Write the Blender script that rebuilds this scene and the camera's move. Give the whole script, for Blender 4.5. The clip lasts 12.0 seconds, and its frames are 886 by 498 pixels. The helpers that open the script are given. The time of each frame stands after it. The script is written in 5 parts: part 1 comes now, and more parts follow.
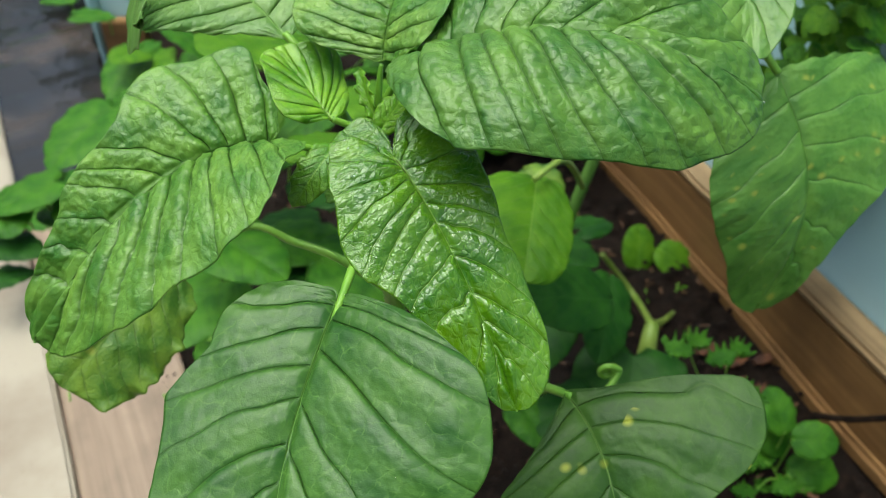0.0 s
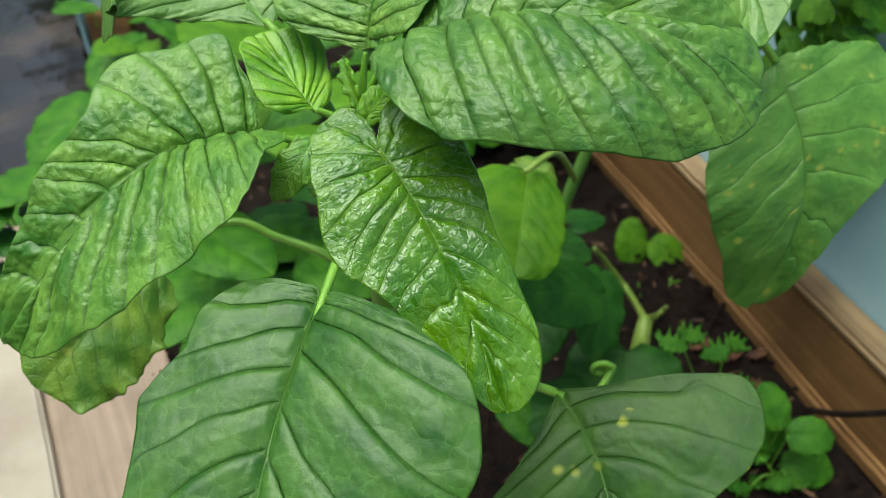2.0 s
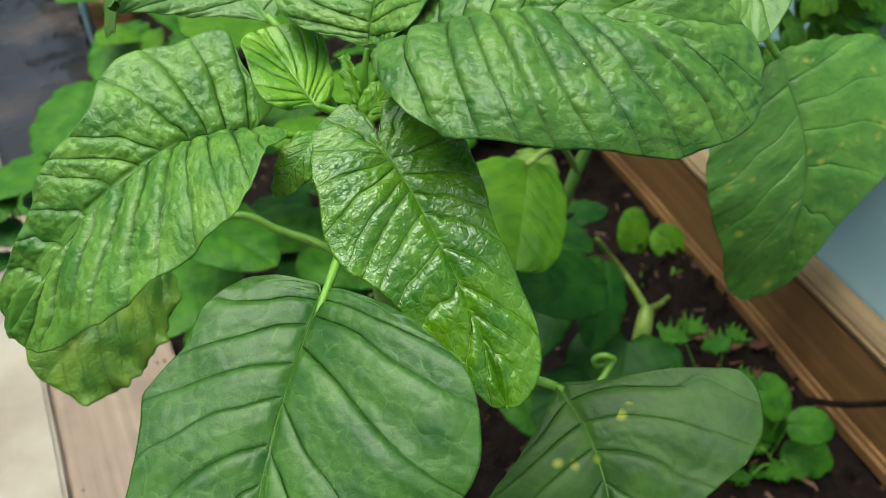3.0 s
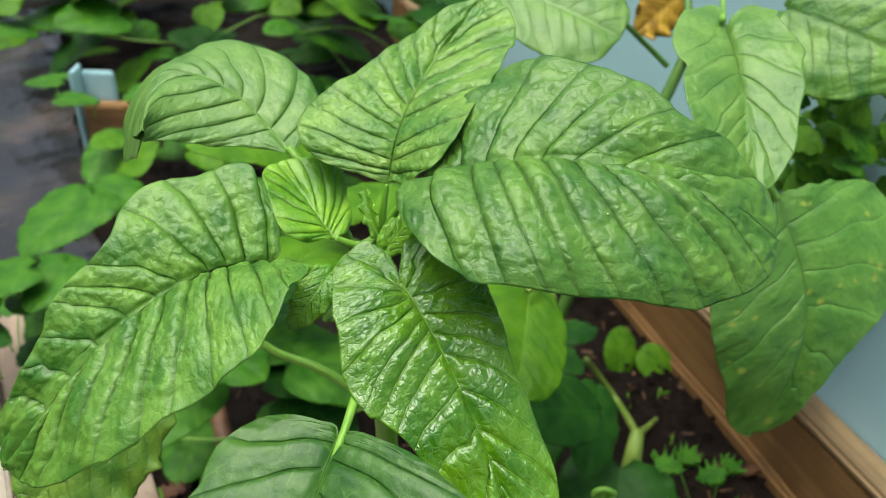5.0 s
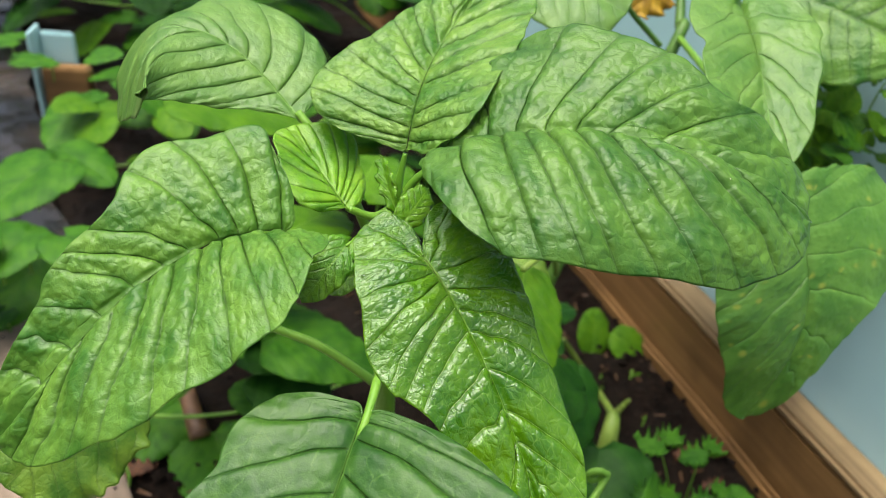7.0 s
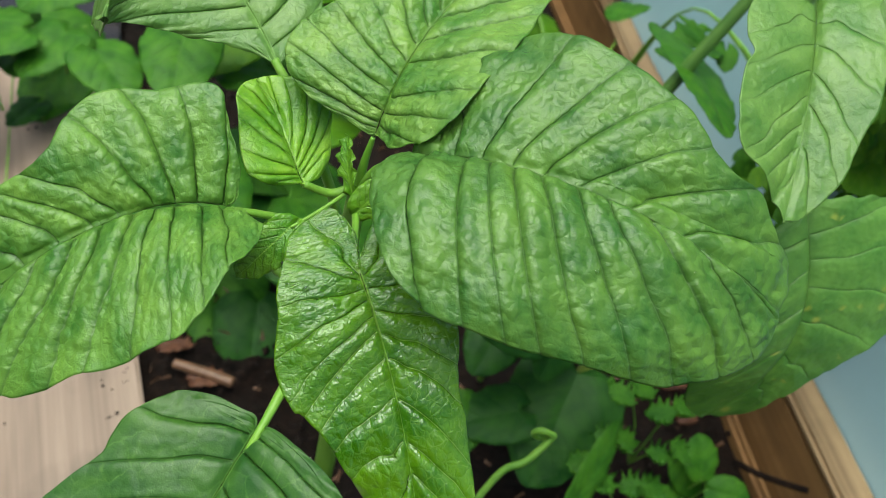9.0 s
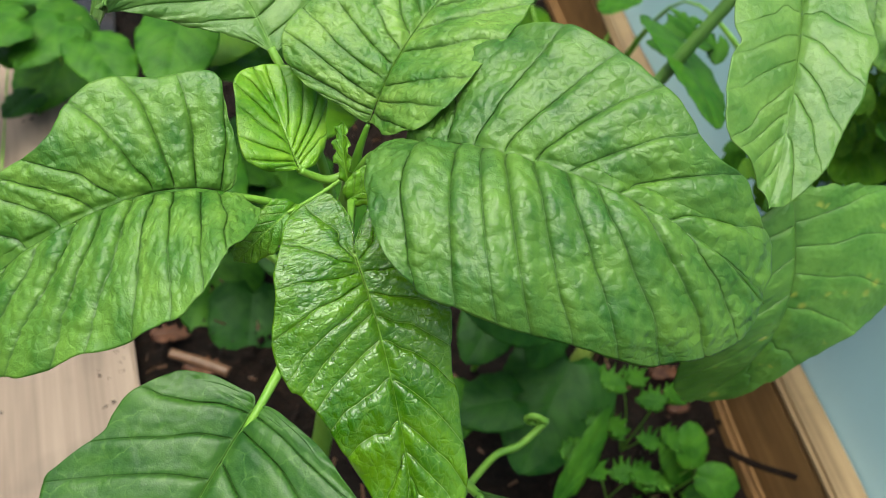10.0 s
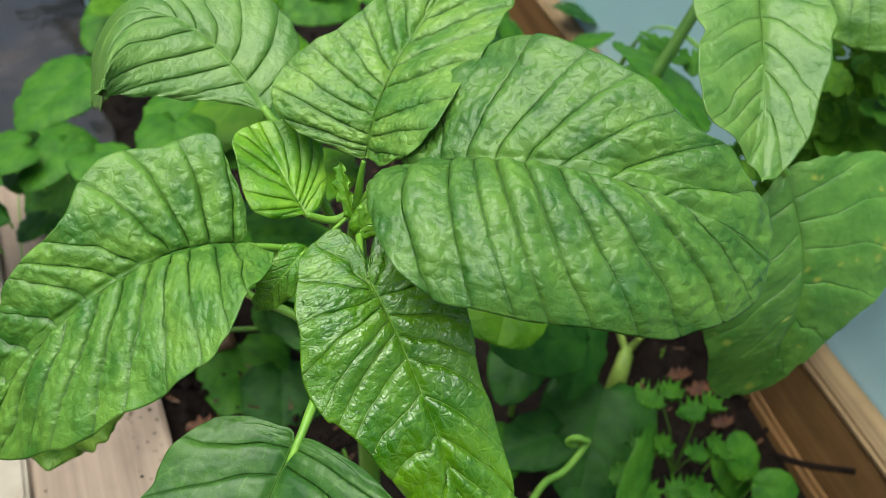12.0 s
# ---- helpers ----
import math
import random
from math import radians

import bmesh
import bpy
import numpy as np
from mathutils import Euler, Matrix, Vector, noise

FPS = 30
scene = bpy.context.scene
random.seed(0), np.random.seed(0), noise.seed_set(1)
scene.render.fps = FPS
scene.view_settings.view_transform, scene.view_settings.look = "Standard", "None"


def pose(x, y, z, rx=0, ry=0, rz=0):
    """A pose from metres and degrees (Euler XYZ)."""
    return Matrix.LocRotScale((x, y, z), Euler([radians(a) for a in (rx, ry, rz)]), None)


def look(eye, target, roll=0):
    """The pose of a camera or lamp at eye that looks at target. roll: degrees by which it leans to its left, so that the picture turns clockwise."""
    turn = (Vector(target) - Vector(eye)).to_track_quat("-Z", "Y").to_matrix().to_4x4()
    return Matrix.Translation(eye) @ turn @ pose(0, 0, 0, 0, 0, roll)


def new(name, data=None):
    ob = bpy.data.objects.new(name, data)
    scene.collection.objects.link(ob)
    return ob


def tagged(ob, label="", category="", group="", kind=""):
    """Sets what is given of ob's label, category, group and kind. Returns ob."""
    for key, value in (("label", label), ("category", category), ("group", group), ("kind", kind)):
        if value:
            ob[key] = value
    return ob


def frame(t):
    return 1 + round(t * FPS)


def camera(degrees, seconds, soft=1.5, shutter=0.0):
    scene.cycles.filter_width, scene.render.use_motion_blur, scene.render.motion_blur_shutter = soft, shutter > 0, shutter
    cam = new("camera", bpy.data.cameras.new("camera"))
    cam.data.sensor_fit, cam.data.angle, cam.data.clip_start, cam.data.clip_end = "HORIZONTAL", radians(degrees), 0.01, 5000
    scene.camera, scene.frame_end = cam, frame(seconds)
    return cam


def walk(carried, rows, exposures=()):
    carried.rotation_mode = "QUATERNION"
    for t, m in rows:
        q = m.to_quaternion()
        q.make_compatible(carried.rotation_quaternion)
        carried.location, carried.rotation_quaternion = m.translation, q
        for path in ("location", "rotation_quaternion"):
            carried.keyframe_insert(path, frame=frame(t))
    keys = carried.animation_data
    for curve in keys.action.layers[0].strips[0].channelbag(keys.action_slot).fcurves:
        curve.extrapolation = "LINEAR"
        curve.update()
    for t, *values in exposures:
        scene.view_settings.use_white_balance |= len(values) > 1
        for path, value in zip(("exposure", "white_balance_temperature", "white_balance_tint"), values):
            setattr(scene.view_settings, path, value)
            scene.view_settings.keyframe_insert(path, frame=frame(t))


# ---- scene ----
cam = camera(58.06, 12.0, soft=0.4)
ROWS = [
    (0, 0.00000, 0.00000, 0.80000, 50.000, -0.000, 0.000),
    (0.5, 0.00854, -0.00324, 0.80045, 49.786, -0.245, -0.578),
    (1, 0.00243, 0.00172, 0.79678, 49.902, -0.440, -0.625),
    (1.5, 0.01049, 0.00807, 0.79614, 49.355, -0.307, -0.668),
    (2, 0.00251, 0.01261, 0.79038, 49.565, -0.202, -0.546),
    (2.5, 0.00718, 0.01401, 0.78987, 48.552, -0.262, -0.444),
    (2.7, 0.00572, 0.01347, 0.79107, 48.553, -0.045, -0.378),
    (4.3, -0.00292, 0.01970, 0.81726, 52.497, -0.654, 0.520),
    (4.5, -0.01257, 0.02526, 0.80981, 53.939, -0.748, 0.606),
    (5, -0.01797, 0.02488, 0.80904, 55.902, -2.605, -0.744),
    (5.5, -0.04011, 0.03672, 0.79008, 55.755, -4.840, -2.082),
    (6, -0.05043, 0.04011, 0.78610, 55.119, -5.679, -2.867),
    (6.5, -0.05278, 0.03862, 0.79099, 54.653, -5.603, -2.764),
    (7, -0.05024, 0.03753, 0.79480, 54.600, -5.625, -2.750),
    (7.2, -0.04684, 0.05090, 0.80577, 53.711, -5.265, -1.942),
    (8.8, -0.01492, 0.11079, 0.86417, 40.057, -11.276, 8.374),
    (9, -0.00918, 0.11905, 0.85494, 39.302, -11.271, 8.744),
    (9.5, -0.00408, 0.11634, 0.85917, 38.514, -11.694, 8.533),
    (10, -0.00817, 0.11010, 0.85878, 38.961, -11.576, 8.454),
    (10.5, -0.00949, 0.10966, 0.86313, 39.485, -11.373, 8.509),
    (11, -0.00835, 0.10575, 0.86711, 40.506, -10.741, 8.826),
    (11.5, -0.00448, 0.09900, 0.86758, 42.247, -9.306, 7.200),
    (12, -0.00091, 0.08321, 0.85042, 45.085, -4.551, 2.405),
]
walk(cam, [(t, pose(x, y, z, rx, ry, rz)) for t, x, y, z, rx, ry, rz in ROWS], exposures=[(0, 0.48, 6100, -5), (0.5, 0.69, 6250, -3), (1.0, 0.66, 6150, -4), (1.5, 0.68, 6150, -5), (2.0, 0.48, 6100, -6), (2.5, 0.43, 6050, -6), (4.5, 0.43, 6050, -6), (5.0, 0.59, 6250, -3), (5.5, 0.69, 6500, 0), (6.0, 0.69, 6750, 2), (7.0, 0.67, 6450, 0), (9.0, 0.38, 6050, -4), (9.5, 0.53, 6200, -3), (12, 0.44, 6100, -4)])

cam.data.dof.use_dof = True
cam.data.dof.focus_distance = 0.352
cam.data.dof.aperture_fstop = 11.0

# ---- light ----
world = bpy.data.worlds.new("sky")
scene.world = world
world.use_nodes = True
wn = world.node_tree
sky = wn.nodes.new("ShaderNodeTexSky")
sky.sky_type = "NISHITA"
sky.sun_disc = False
sky.sun_elevation = radians(80)
sky.sun_rotation = radians(258)
sky.dust_density = 8.0
sky.air_density = 0.5
sky.ozone_density = 0.5
wn.nodes["Background"].inputs["Strength"].default_value = 0.15
wn.links.new(sky.outputs["Color"], wn.nodes["Background"].inputs["Color"])
sun_data = bpy.data.lights.new("sun", "SUN")
sun_data.energy = 1.45
sun_data.angle = radians(62)
sun_data.color = (1.0, 0.96, 0.9)
sun = new("sun", sun_data)
sun.matrix_world = look((-0.70, 0.25, 4.0), (0.0, 0.4, 0.0))


# ---- materials ----
def material(name):
    m = bpy.data.materials.new(name)
    m.use_nodes = True
    return m, m.node_tree.nodes, m.node_tree.links, m.node_tree.nodes["Principled BSDF"]


def mapped(nodes, links, source, scale):
    mp = nodes.new("ShaderNodeMapping")
    mp.inputs["Scale"].default_value = scale
    links.new(source, mp.inputs["Vector"])
    return mp.outputs["Vector"]


def noise_tex(nodes, links, vector, scale, detail=4.0, rough=0.55):
    n = nodes.new("ShaderNodeTexNoise")
    n.inputs["Scale"].default_value = scale
    n.inputs["Detail"].default_value = detail
    n.inputs["Roughness"].default_value = rough
    links.new(vector, n.inputs["Vector"])
    return n.outputs["Fac"]


def ramp(nodes, links, fac, *stops):
    r = nodes.new("ShaderNodeValToRGB")
    while len(r.color_ramp.elements) < len(stops):
        r.color_ramp.elements.new(0.5)
    for e, (at, colour) in zip(r.color_ramp.elements, stops):
        e.position = at
        e.color = (*colour, 1) if len(colour) == 3 else colour
    links.new(fac, r.inputs["Fac"])
    return r.outputs["Color"]


def mixed(nodes, links, fac, a, b, kind="MIX"):
    m = nodes.new("ShaderNodeMix")
    m.data_type, m.blend_type = "RGBA", kind
    for value, socket in ((fac, m.inputs[0]), (a, m.inputs[6]), (b, m.inputs[7])):
        if isinstance(value, (int, float)):
            socket.default_value = value
        elif isinstance(value, tuple):
            socket.default_value = (*value, 1)
        else:
            links.new(value, socket)
    return m.outputs[2]


def math_node(nodes, links, op, a, b=0.0, clamp=False):
    m = nodes.new("ShaderNodeMath")
    m.operation, m.use_clamp = op, clamp
    for value, socket in ((a, m.inputs[0]), (b, m.inputs[1])):
        if isinstance(value, (int, float)):
            socket.default_value = value
        else:
            links.new(value, socket)
    return m.outputs[0]


def bumped(nodes, links, height, strength, distance, normal=None):
    b = nodes.new("ShaderNodeBump")
    b.inputs["Strength"].default_value = strength
    b.inputs["Distance"].default_value = distance
    links.new(height, b.inputs["Height"])
    if normal:
        links.new(normal, b.inputs["Normal"])
    return b.outputs["Normal"]


def leaf_material(name, dark, light, vein, gloss=0.40, pucker=0.5, spots=0.0, mottle=0.5, clear=0.1, shade=0.5, net_mix=0.25, line_mix=0.35, rib_mix=0.6, cell=230, mirror=0.5, wrinkly=0.6, spot_from=0.56, film=0.27):
    """A broad leaf: mottled blade, darker green along the veins with groove shade put into the colour, a net of fine
    veins, wrinkled skin. Reads the blade's own coordinates in metres.
    """
    m, nodes, links, bsdf = material(name)

    def tag(key):
        n = nodes.new("ShaderNodeAttribute")
        n.attribute_name = key
        return n.outputs

    def mul(*values):
        out = values[0]
        for v in values[1:]:
            out = math_node(nodes, links, "MULTIPLY", out, v)
        return out

    def falloff(distance, width, power=1.0):
        f = math_node(nodes, links, "SUBTRACT", 1.0, math_node(nodes, links, "DIVIDE", distance, width), True)
        return f if power == 1.0 else math_node(nodes, links, "POWER", f, power)

    vec, lat, reach = tag("blade")["Vector"], tag("lattice")["Vector"], tag("reach")["Fac"]
    split = nodes.new("ShaderNodeSeparateXYZ")
    links.new(tag("phase")["Vector"], split.inputs[0])
    mid = split.outputs[2]
    off = math_node(nodes, links, "ABSOLUTE", math_node(nodes, links, "SUBTRACT", math_node(nodes, links, "FRACT", math_node(nodes, links, "ADD", split.outputs[0], 100.5)), 0.5))
    gap = mul(off, split.outputs[1])
    # blade colour: broad soft patches, streaks along the veins, small flecks
    big = noise_tex(nodes, links, vec, 42, 2, 0.5)
    streak = noise_tex(nodes, links, mapped(nodes, links, lat, (1.0, 0.30, 1.0)), 110, 1, 0.5)
    fleck = noise_tex(nodes, links, vec, 420, 3, 0.6)
    blend = math_node(nodes, links, "ADD", mul(big, 0.55), math_node(nodes, links, "ADD", mul(streak, 0.27), mul(fleck, 0.18)))
    colour = ramp(nodes, links, blend, (0.5 - 0.2 * mottle, dark), (0.5 + 0.2 * mottle, light))
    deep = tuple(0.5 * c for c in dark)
    # broken bands beside the veins, strongest towards the midrib: darker tissue plus painted groove shade
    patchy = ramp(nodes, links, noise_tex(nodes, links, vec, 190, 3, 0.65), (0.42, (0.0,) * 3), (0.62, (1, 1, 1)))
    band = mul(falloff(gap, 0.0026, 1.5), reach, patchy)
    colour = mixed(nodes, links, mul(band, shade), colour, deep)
    # the midrib's furrow gets its shade painted in too
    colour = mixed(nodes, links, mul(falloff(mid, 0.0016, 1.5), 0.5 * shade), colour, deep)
    # net of fine veins, drawn out from vein to vein
    warp = nodes.new("ShaderNodeVectorMath")
    warp.operation = "MULTIPLY_ADD"
    wob = nodes.new("ShaderNodeTexNoise")
    wob.inputs["Scale"].default_value = 210
    links.new(vec, wob.inputs["Vector"])
    links.new(wob.outputs["Color"], warp.inputs[0])
    warp.inputs[1].default_value = (0.004, 0.004, 0.0)
    links.new(vec, warp.inputs[2])
    cells = []
    for scale in (cell, cell * 2.6):
        net = nodes.new("ShaderNodeTexVoronoi")
        net.feature = "DISTANCE_TO_EDGE"
        net.inputs["Scale"].default_value = scale
        links.new(warp.outputs["Vector"], net.inputs["Vector"])
        cells.append(net.outputs["Distance"])
    some = ramp(nodes, links, noise_tex(nodes, links, vec, 160, 3), (0.40, (0.1,) * 3), (0.62, (1, 1, 1)))
    colour = mixed(nodes, links, mul(falloff(cells[0], 0.05), some, net_mix), colour, vein)
    colour = mixed(nodes, links, mul(falloff(cells[1], 0.08), some, 0.3 * net_mix), colour, vein)
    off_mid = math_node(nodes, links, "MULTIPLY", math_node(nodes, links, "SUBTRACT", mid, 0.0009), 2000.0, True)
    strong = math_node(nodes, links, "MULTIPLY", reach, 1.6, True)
    # narrow dark line painted as the shade inside each vein's groove
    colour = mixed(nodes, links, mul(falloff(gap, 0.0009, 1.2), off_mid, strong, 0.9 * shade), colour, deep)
    line = mul(falloff(gap, 0.00042), off_mid, strong)
    colour = mixed(nodes, links, mul(line, line_mix), colour, vein)
    mid_line = math_node(nodes, links, "MULTIPLY", falloff(mid, tag("rib")["Fac"]), 2.0, True)
    colour = mixed(nodes, links, mul(mid_line, rib_mix), colour, vein)
    if spots:
        sp = nodes.new("ShaderNodeTexVoronoi")
        sp.inputs["Scale"].default_value = 75
        links.new(vec, sp.inputs["Vector"])
        keep = math_node(nodes, links, "GREATER_THAN", noise_tex(nodes, links, vec, 33, 1), spot_from)
        dot = ramp(nodes, links, sp.outputs["Distance"], (0.10, (1, 1, 1)), (0.30, (0, 0, 0)))
        colour = mixed(nodes, links, mul(dot, keep, spots), colour, (0.42, 0.46, 0.07))
    links.new(colour, bsdf.inputs["Base Color"])
    links.new(ramp(nodes, links, fleck, (0.3, (gloss - 0.06,) * 3), (0.7, (gloss + 0.08,) * 3)), bsdf.inputs["Roughness"])
    bsdf.inputs["Specular IOR Level"].default_value = mirror
    bsdf.inputs["Coat Weight"].default_value = clear
    bsdf.inputs["Coat Roughness"].default_value = film
    # relief: the vein's groove, wrinkles across the veins, puckers between the fine veins, fine skin
    groove = math_node(nodes, links, "SUBTRACT", 1.0, mul(falloff(gap, 0.0008, 1.4), off_mid, reach))
    n0 = bumped(nodes, links, groove, 0.8, 0.0006)
    wrinkle = noise_tex(nodes, links, vec, 430, 3, 0.6)
    n0 = bumped(nodes, links, mul(wrinkle, math_node(nodes, links, "ADD", 0.3, mul(falloff(gap, 0.006), 0.8))), wrinkly, 0.0010, n0)
    dome = ramp(nodes, links, cells[0], (0.0, (0, 0, 0)), (0.22, (0.8,) * 3), (0.5, (1, 1, 1)))
    n1 = bumped(nodes, links, dome, pucker, 0.00045, n0)
    dome2 = ramp(nodes, links, cells[1], (0.0, (0, 0, 0)), (0.3, (1, 1, 1)))
    n2 = bumped(nodes, links, dome2, pucker * 0.6, 0.00014, n1)
    n3 = bumped(nodes, links, noise_tex(nodes, links, vec, 1500, 3), 0.4, 0.00025, n2)
    links.new(n3, bsdf.inputs["Normal"])
    links.new(n3, bsdf.inputs["Coat Normal"])
    thin = nodes.new("ShaderNodeBsdfTranslucent")
    links.new(mixed(nodes, links, 1.0, colour, (1.0, 1.0, 0.3), "MULTIPLY"), thin.inputs["Color"])
    mix = nodes.new("ShaderNodeMixShader")
    mix.inputs[0].default_value = 0.24
    links.new(bsdf.outputs[0], mix.inputs[1])
    links.new(thin.outputs[0], mix.inputs[2])
    links.new(mix.outputs[0], nodes["Material Output"].inputs["Surface"])
    return m


def stalk_material(name, colour, tip):
    m, nodes, links, bsdf = material(name)
    tc = nodes.new("ShaderNodeTexCoord")
    n = noise_tex(nodes, links, mapped(nodes, links, tc.outputs["Object"], (1, 1, 0.2)), 60, 3)
    links.new(ramp(nodes, links, n, (0.3, colour), (0.7, tip)), bsdf.inputs["Base Color"])
    bsdf.inputs["Roughness"].default_value = 0.42
    fine = noise_tex(nodes, links, mapped(nodes, links, tc.outputs["Object"], (1, 1, 0.05)), 700, 2)
    links.new(bumped(nodes, links, fine, 0.35, 0.0008), bsdf.inputs["Normal"])
    return m


def soil_material():
    m, nodes, links, bsdf = material("dark_soil")
    tc = nodes.new("ShaderNodeTexCoord")
    vec = tc.outputs["Object"]
    a = noise_tex(nodes, links, vec, 9, 5)
    b = noise_tex(nodes, links, vec, 120, 5, 0.7)
    col = ramp(nodes, links, b, (0.3, (0.003, 0.0018, 0.0012)), (0.55, (0.014, 0.0075, 0.0048)), (0.75, (0.060, 0.032, 0.020)))
    links.new(mixed(nodes, links, 0.35, col, ramp(nodes, links, a, (0.35, (0.003, 0.002, 0.0014)), (0.7, (0.018, 0.010, 0.006)))), bsdf.inputs["Base Color"])
    links.new(ramp(nodes, links, a, (0.35, (0.5,) * 3), (0.55, (0.95,) * 3)), bsdf.inputs["Roughness"])
    bsdf.inputs["Specular IOR Level"].default_value = 0.2
    n1 = bumped(nodes, links, b, 0.9, 0.01)
    links.new(bumped(nodes, links, noise_tex(nodes, links, vec, 600, 3), 0.5, 0.002, n1), bsdf.inputs["Normal"])
    return m


def wood_material(name, dark, light, axis=1, gloss=0.6):
    """Sawn board with grain along its local y."""
    m, nodes, links, bsdf = material(name)
    tc = nodes.new("ShaderNodeTexCoord")
    vec = tc.outputs["Object"]
    grain = noise_tex(nodes, links, mapped(nodes, links, vec, (60, 1.6, 60)), 1.2, 6, 0.65)
    broad = noise_tex(nodes, links, mapped(nodes, links, vec, (14, 2.2, 14)), 1.0, 3)
    stain = noise_tex(nodes, links, vec, 7, 4)
    col = ramp(nodes, links, grain, (0.32, dark), (0.68, light))
    col = mixed(nodes, links, 0.45, col, ramp(nodes, links, broad, (0.35, dark), (0.65, light)))
    col = mixed(nodes, links, ramp(nodes, links, stain, (0.5, (0, 0, 0)), (0.68, (0.5,) * 3)), col, tuple(0.4 * c for c in dark))
    links.new(col, bsdf.inputs["Base Color"])
    bsdf.inputs["Roughness"].default_value = gloss
    links.new(bumped(nodes, links, grain, 0.5, 0.003), bsdf.inputs["Normal"])
    return m


def paint_material(name, colour, stain, rough=0.45, stained=0.5):
    m, nodes, links, bsdf = material(name)
    tc = nodes.new("ShaderNodeTexCoord")
    vec = tc.outputs["Object"]
    n = noise_tex(nodes, links, vec, 5, 5)
    fine = noise_tex(nodes, links, vec, 160, 3)
    col = mixed(nodes, links, ramp(nodes, links, n, (0.48, (0, 0, 0)), (0.75, (stained,) * 3)), colour, stain)
    col = mixed(nodes, links, ramp(nodes, links, fine, (0.62, (0, 0, 0)), (0.8, (0.25,) * 3)), col, stain)
    links.new(col, bsdf.inputs["Base Color"])
    bsdf.inputs["Roughness"].default_value = rough
    links.new(bumped(nodes, links, fine, 0.12, 0.001), bsdf.inputs["Normal"])
    return m


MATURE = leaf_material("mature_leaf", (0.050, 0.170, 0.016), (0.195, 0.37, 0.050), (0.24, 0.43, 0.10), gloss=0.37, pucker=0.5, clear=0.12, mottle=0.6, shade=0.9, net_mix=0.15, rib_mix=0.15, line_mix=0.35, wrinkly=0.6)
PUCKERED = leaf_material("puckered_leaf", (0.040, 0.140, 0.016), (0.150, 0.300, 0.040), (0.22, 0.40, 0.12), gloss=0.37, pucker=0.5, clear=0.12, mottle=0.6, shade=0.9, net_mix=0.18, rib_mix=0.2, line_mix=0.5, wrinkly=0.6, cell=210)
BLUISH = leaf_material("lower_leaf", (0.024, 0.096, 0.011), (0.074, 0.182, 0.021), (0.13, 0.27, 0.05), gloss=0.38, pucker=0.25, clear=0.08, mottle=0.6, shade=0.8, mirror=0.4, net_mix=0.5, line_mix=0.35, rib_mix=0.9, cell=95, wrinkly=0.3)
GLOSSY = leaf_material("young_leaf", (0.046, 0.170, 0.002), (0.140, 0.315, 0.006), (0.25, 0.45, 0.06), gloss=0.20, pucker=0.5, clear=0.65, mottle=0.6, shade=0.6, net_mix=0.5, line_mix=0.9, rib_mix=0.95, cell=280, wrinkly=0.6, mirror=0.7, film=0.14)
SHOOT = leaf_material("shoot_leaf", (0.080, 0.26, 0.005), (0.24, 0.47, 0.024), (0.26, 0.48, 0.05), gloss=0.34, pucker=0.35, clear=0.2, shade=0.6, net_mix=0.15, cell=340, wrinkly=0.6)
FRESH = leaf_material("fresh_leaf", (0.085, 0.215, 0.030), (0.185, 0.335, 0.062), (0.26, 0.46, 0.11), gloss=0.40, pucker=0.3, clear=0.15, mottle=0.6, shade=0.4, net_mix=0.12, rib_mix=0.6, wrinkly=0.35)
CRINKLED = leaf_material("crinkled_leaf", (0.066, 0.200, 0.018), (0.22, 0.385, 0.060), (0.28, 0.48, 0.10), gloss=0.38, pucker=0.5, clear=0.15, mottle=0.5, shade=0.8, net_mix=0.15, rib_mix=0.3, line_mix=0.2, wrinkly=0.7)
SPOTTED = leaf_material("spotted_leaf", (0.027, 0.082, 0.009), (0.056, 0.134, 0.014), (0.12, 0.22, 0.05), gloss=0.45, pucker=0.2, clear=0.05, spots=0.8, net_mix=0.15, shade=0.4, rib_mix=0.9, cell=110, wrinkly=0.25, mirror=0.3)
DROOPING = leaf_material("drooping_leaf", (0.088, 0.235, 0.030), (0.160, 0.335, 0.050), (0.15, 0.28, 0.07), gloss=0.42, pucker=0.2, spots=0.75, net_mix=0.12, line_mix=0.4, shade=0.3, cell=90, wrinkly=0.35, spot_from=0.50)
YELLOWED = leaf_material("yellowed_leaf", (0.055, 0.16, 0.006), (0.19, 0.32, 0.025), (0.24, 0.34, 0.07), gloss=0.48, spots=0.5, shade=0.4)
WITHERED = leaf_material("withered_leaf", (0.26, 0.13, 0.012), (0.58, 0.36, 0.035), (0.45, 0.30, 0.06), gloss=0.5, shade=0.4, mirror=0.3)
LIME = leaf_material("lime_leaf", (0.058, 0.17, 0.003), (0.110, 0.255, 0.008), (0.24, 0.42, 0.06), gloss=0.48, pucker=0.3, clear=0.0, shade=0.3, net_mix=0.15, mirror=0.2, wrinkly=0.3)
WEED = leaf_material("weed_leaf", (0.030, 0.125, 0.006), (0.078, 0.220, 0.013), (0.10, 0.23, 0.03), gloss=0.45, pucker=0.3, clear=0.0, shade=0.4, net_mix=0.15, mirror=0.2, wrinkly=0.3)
# darker copy of WEED, the shade under the plants put into its greens
DARK_WEED = leaf_material("shade_toned_leaf", (0.014, 0.070, 0.006), (0.034, 0.120, 0.011), (0.05, 0.14, 0.025), gloss=0.45, pucker=0.3, clear=0.0, shade=0.4, mirror=0.2, wrinkly=0.3)
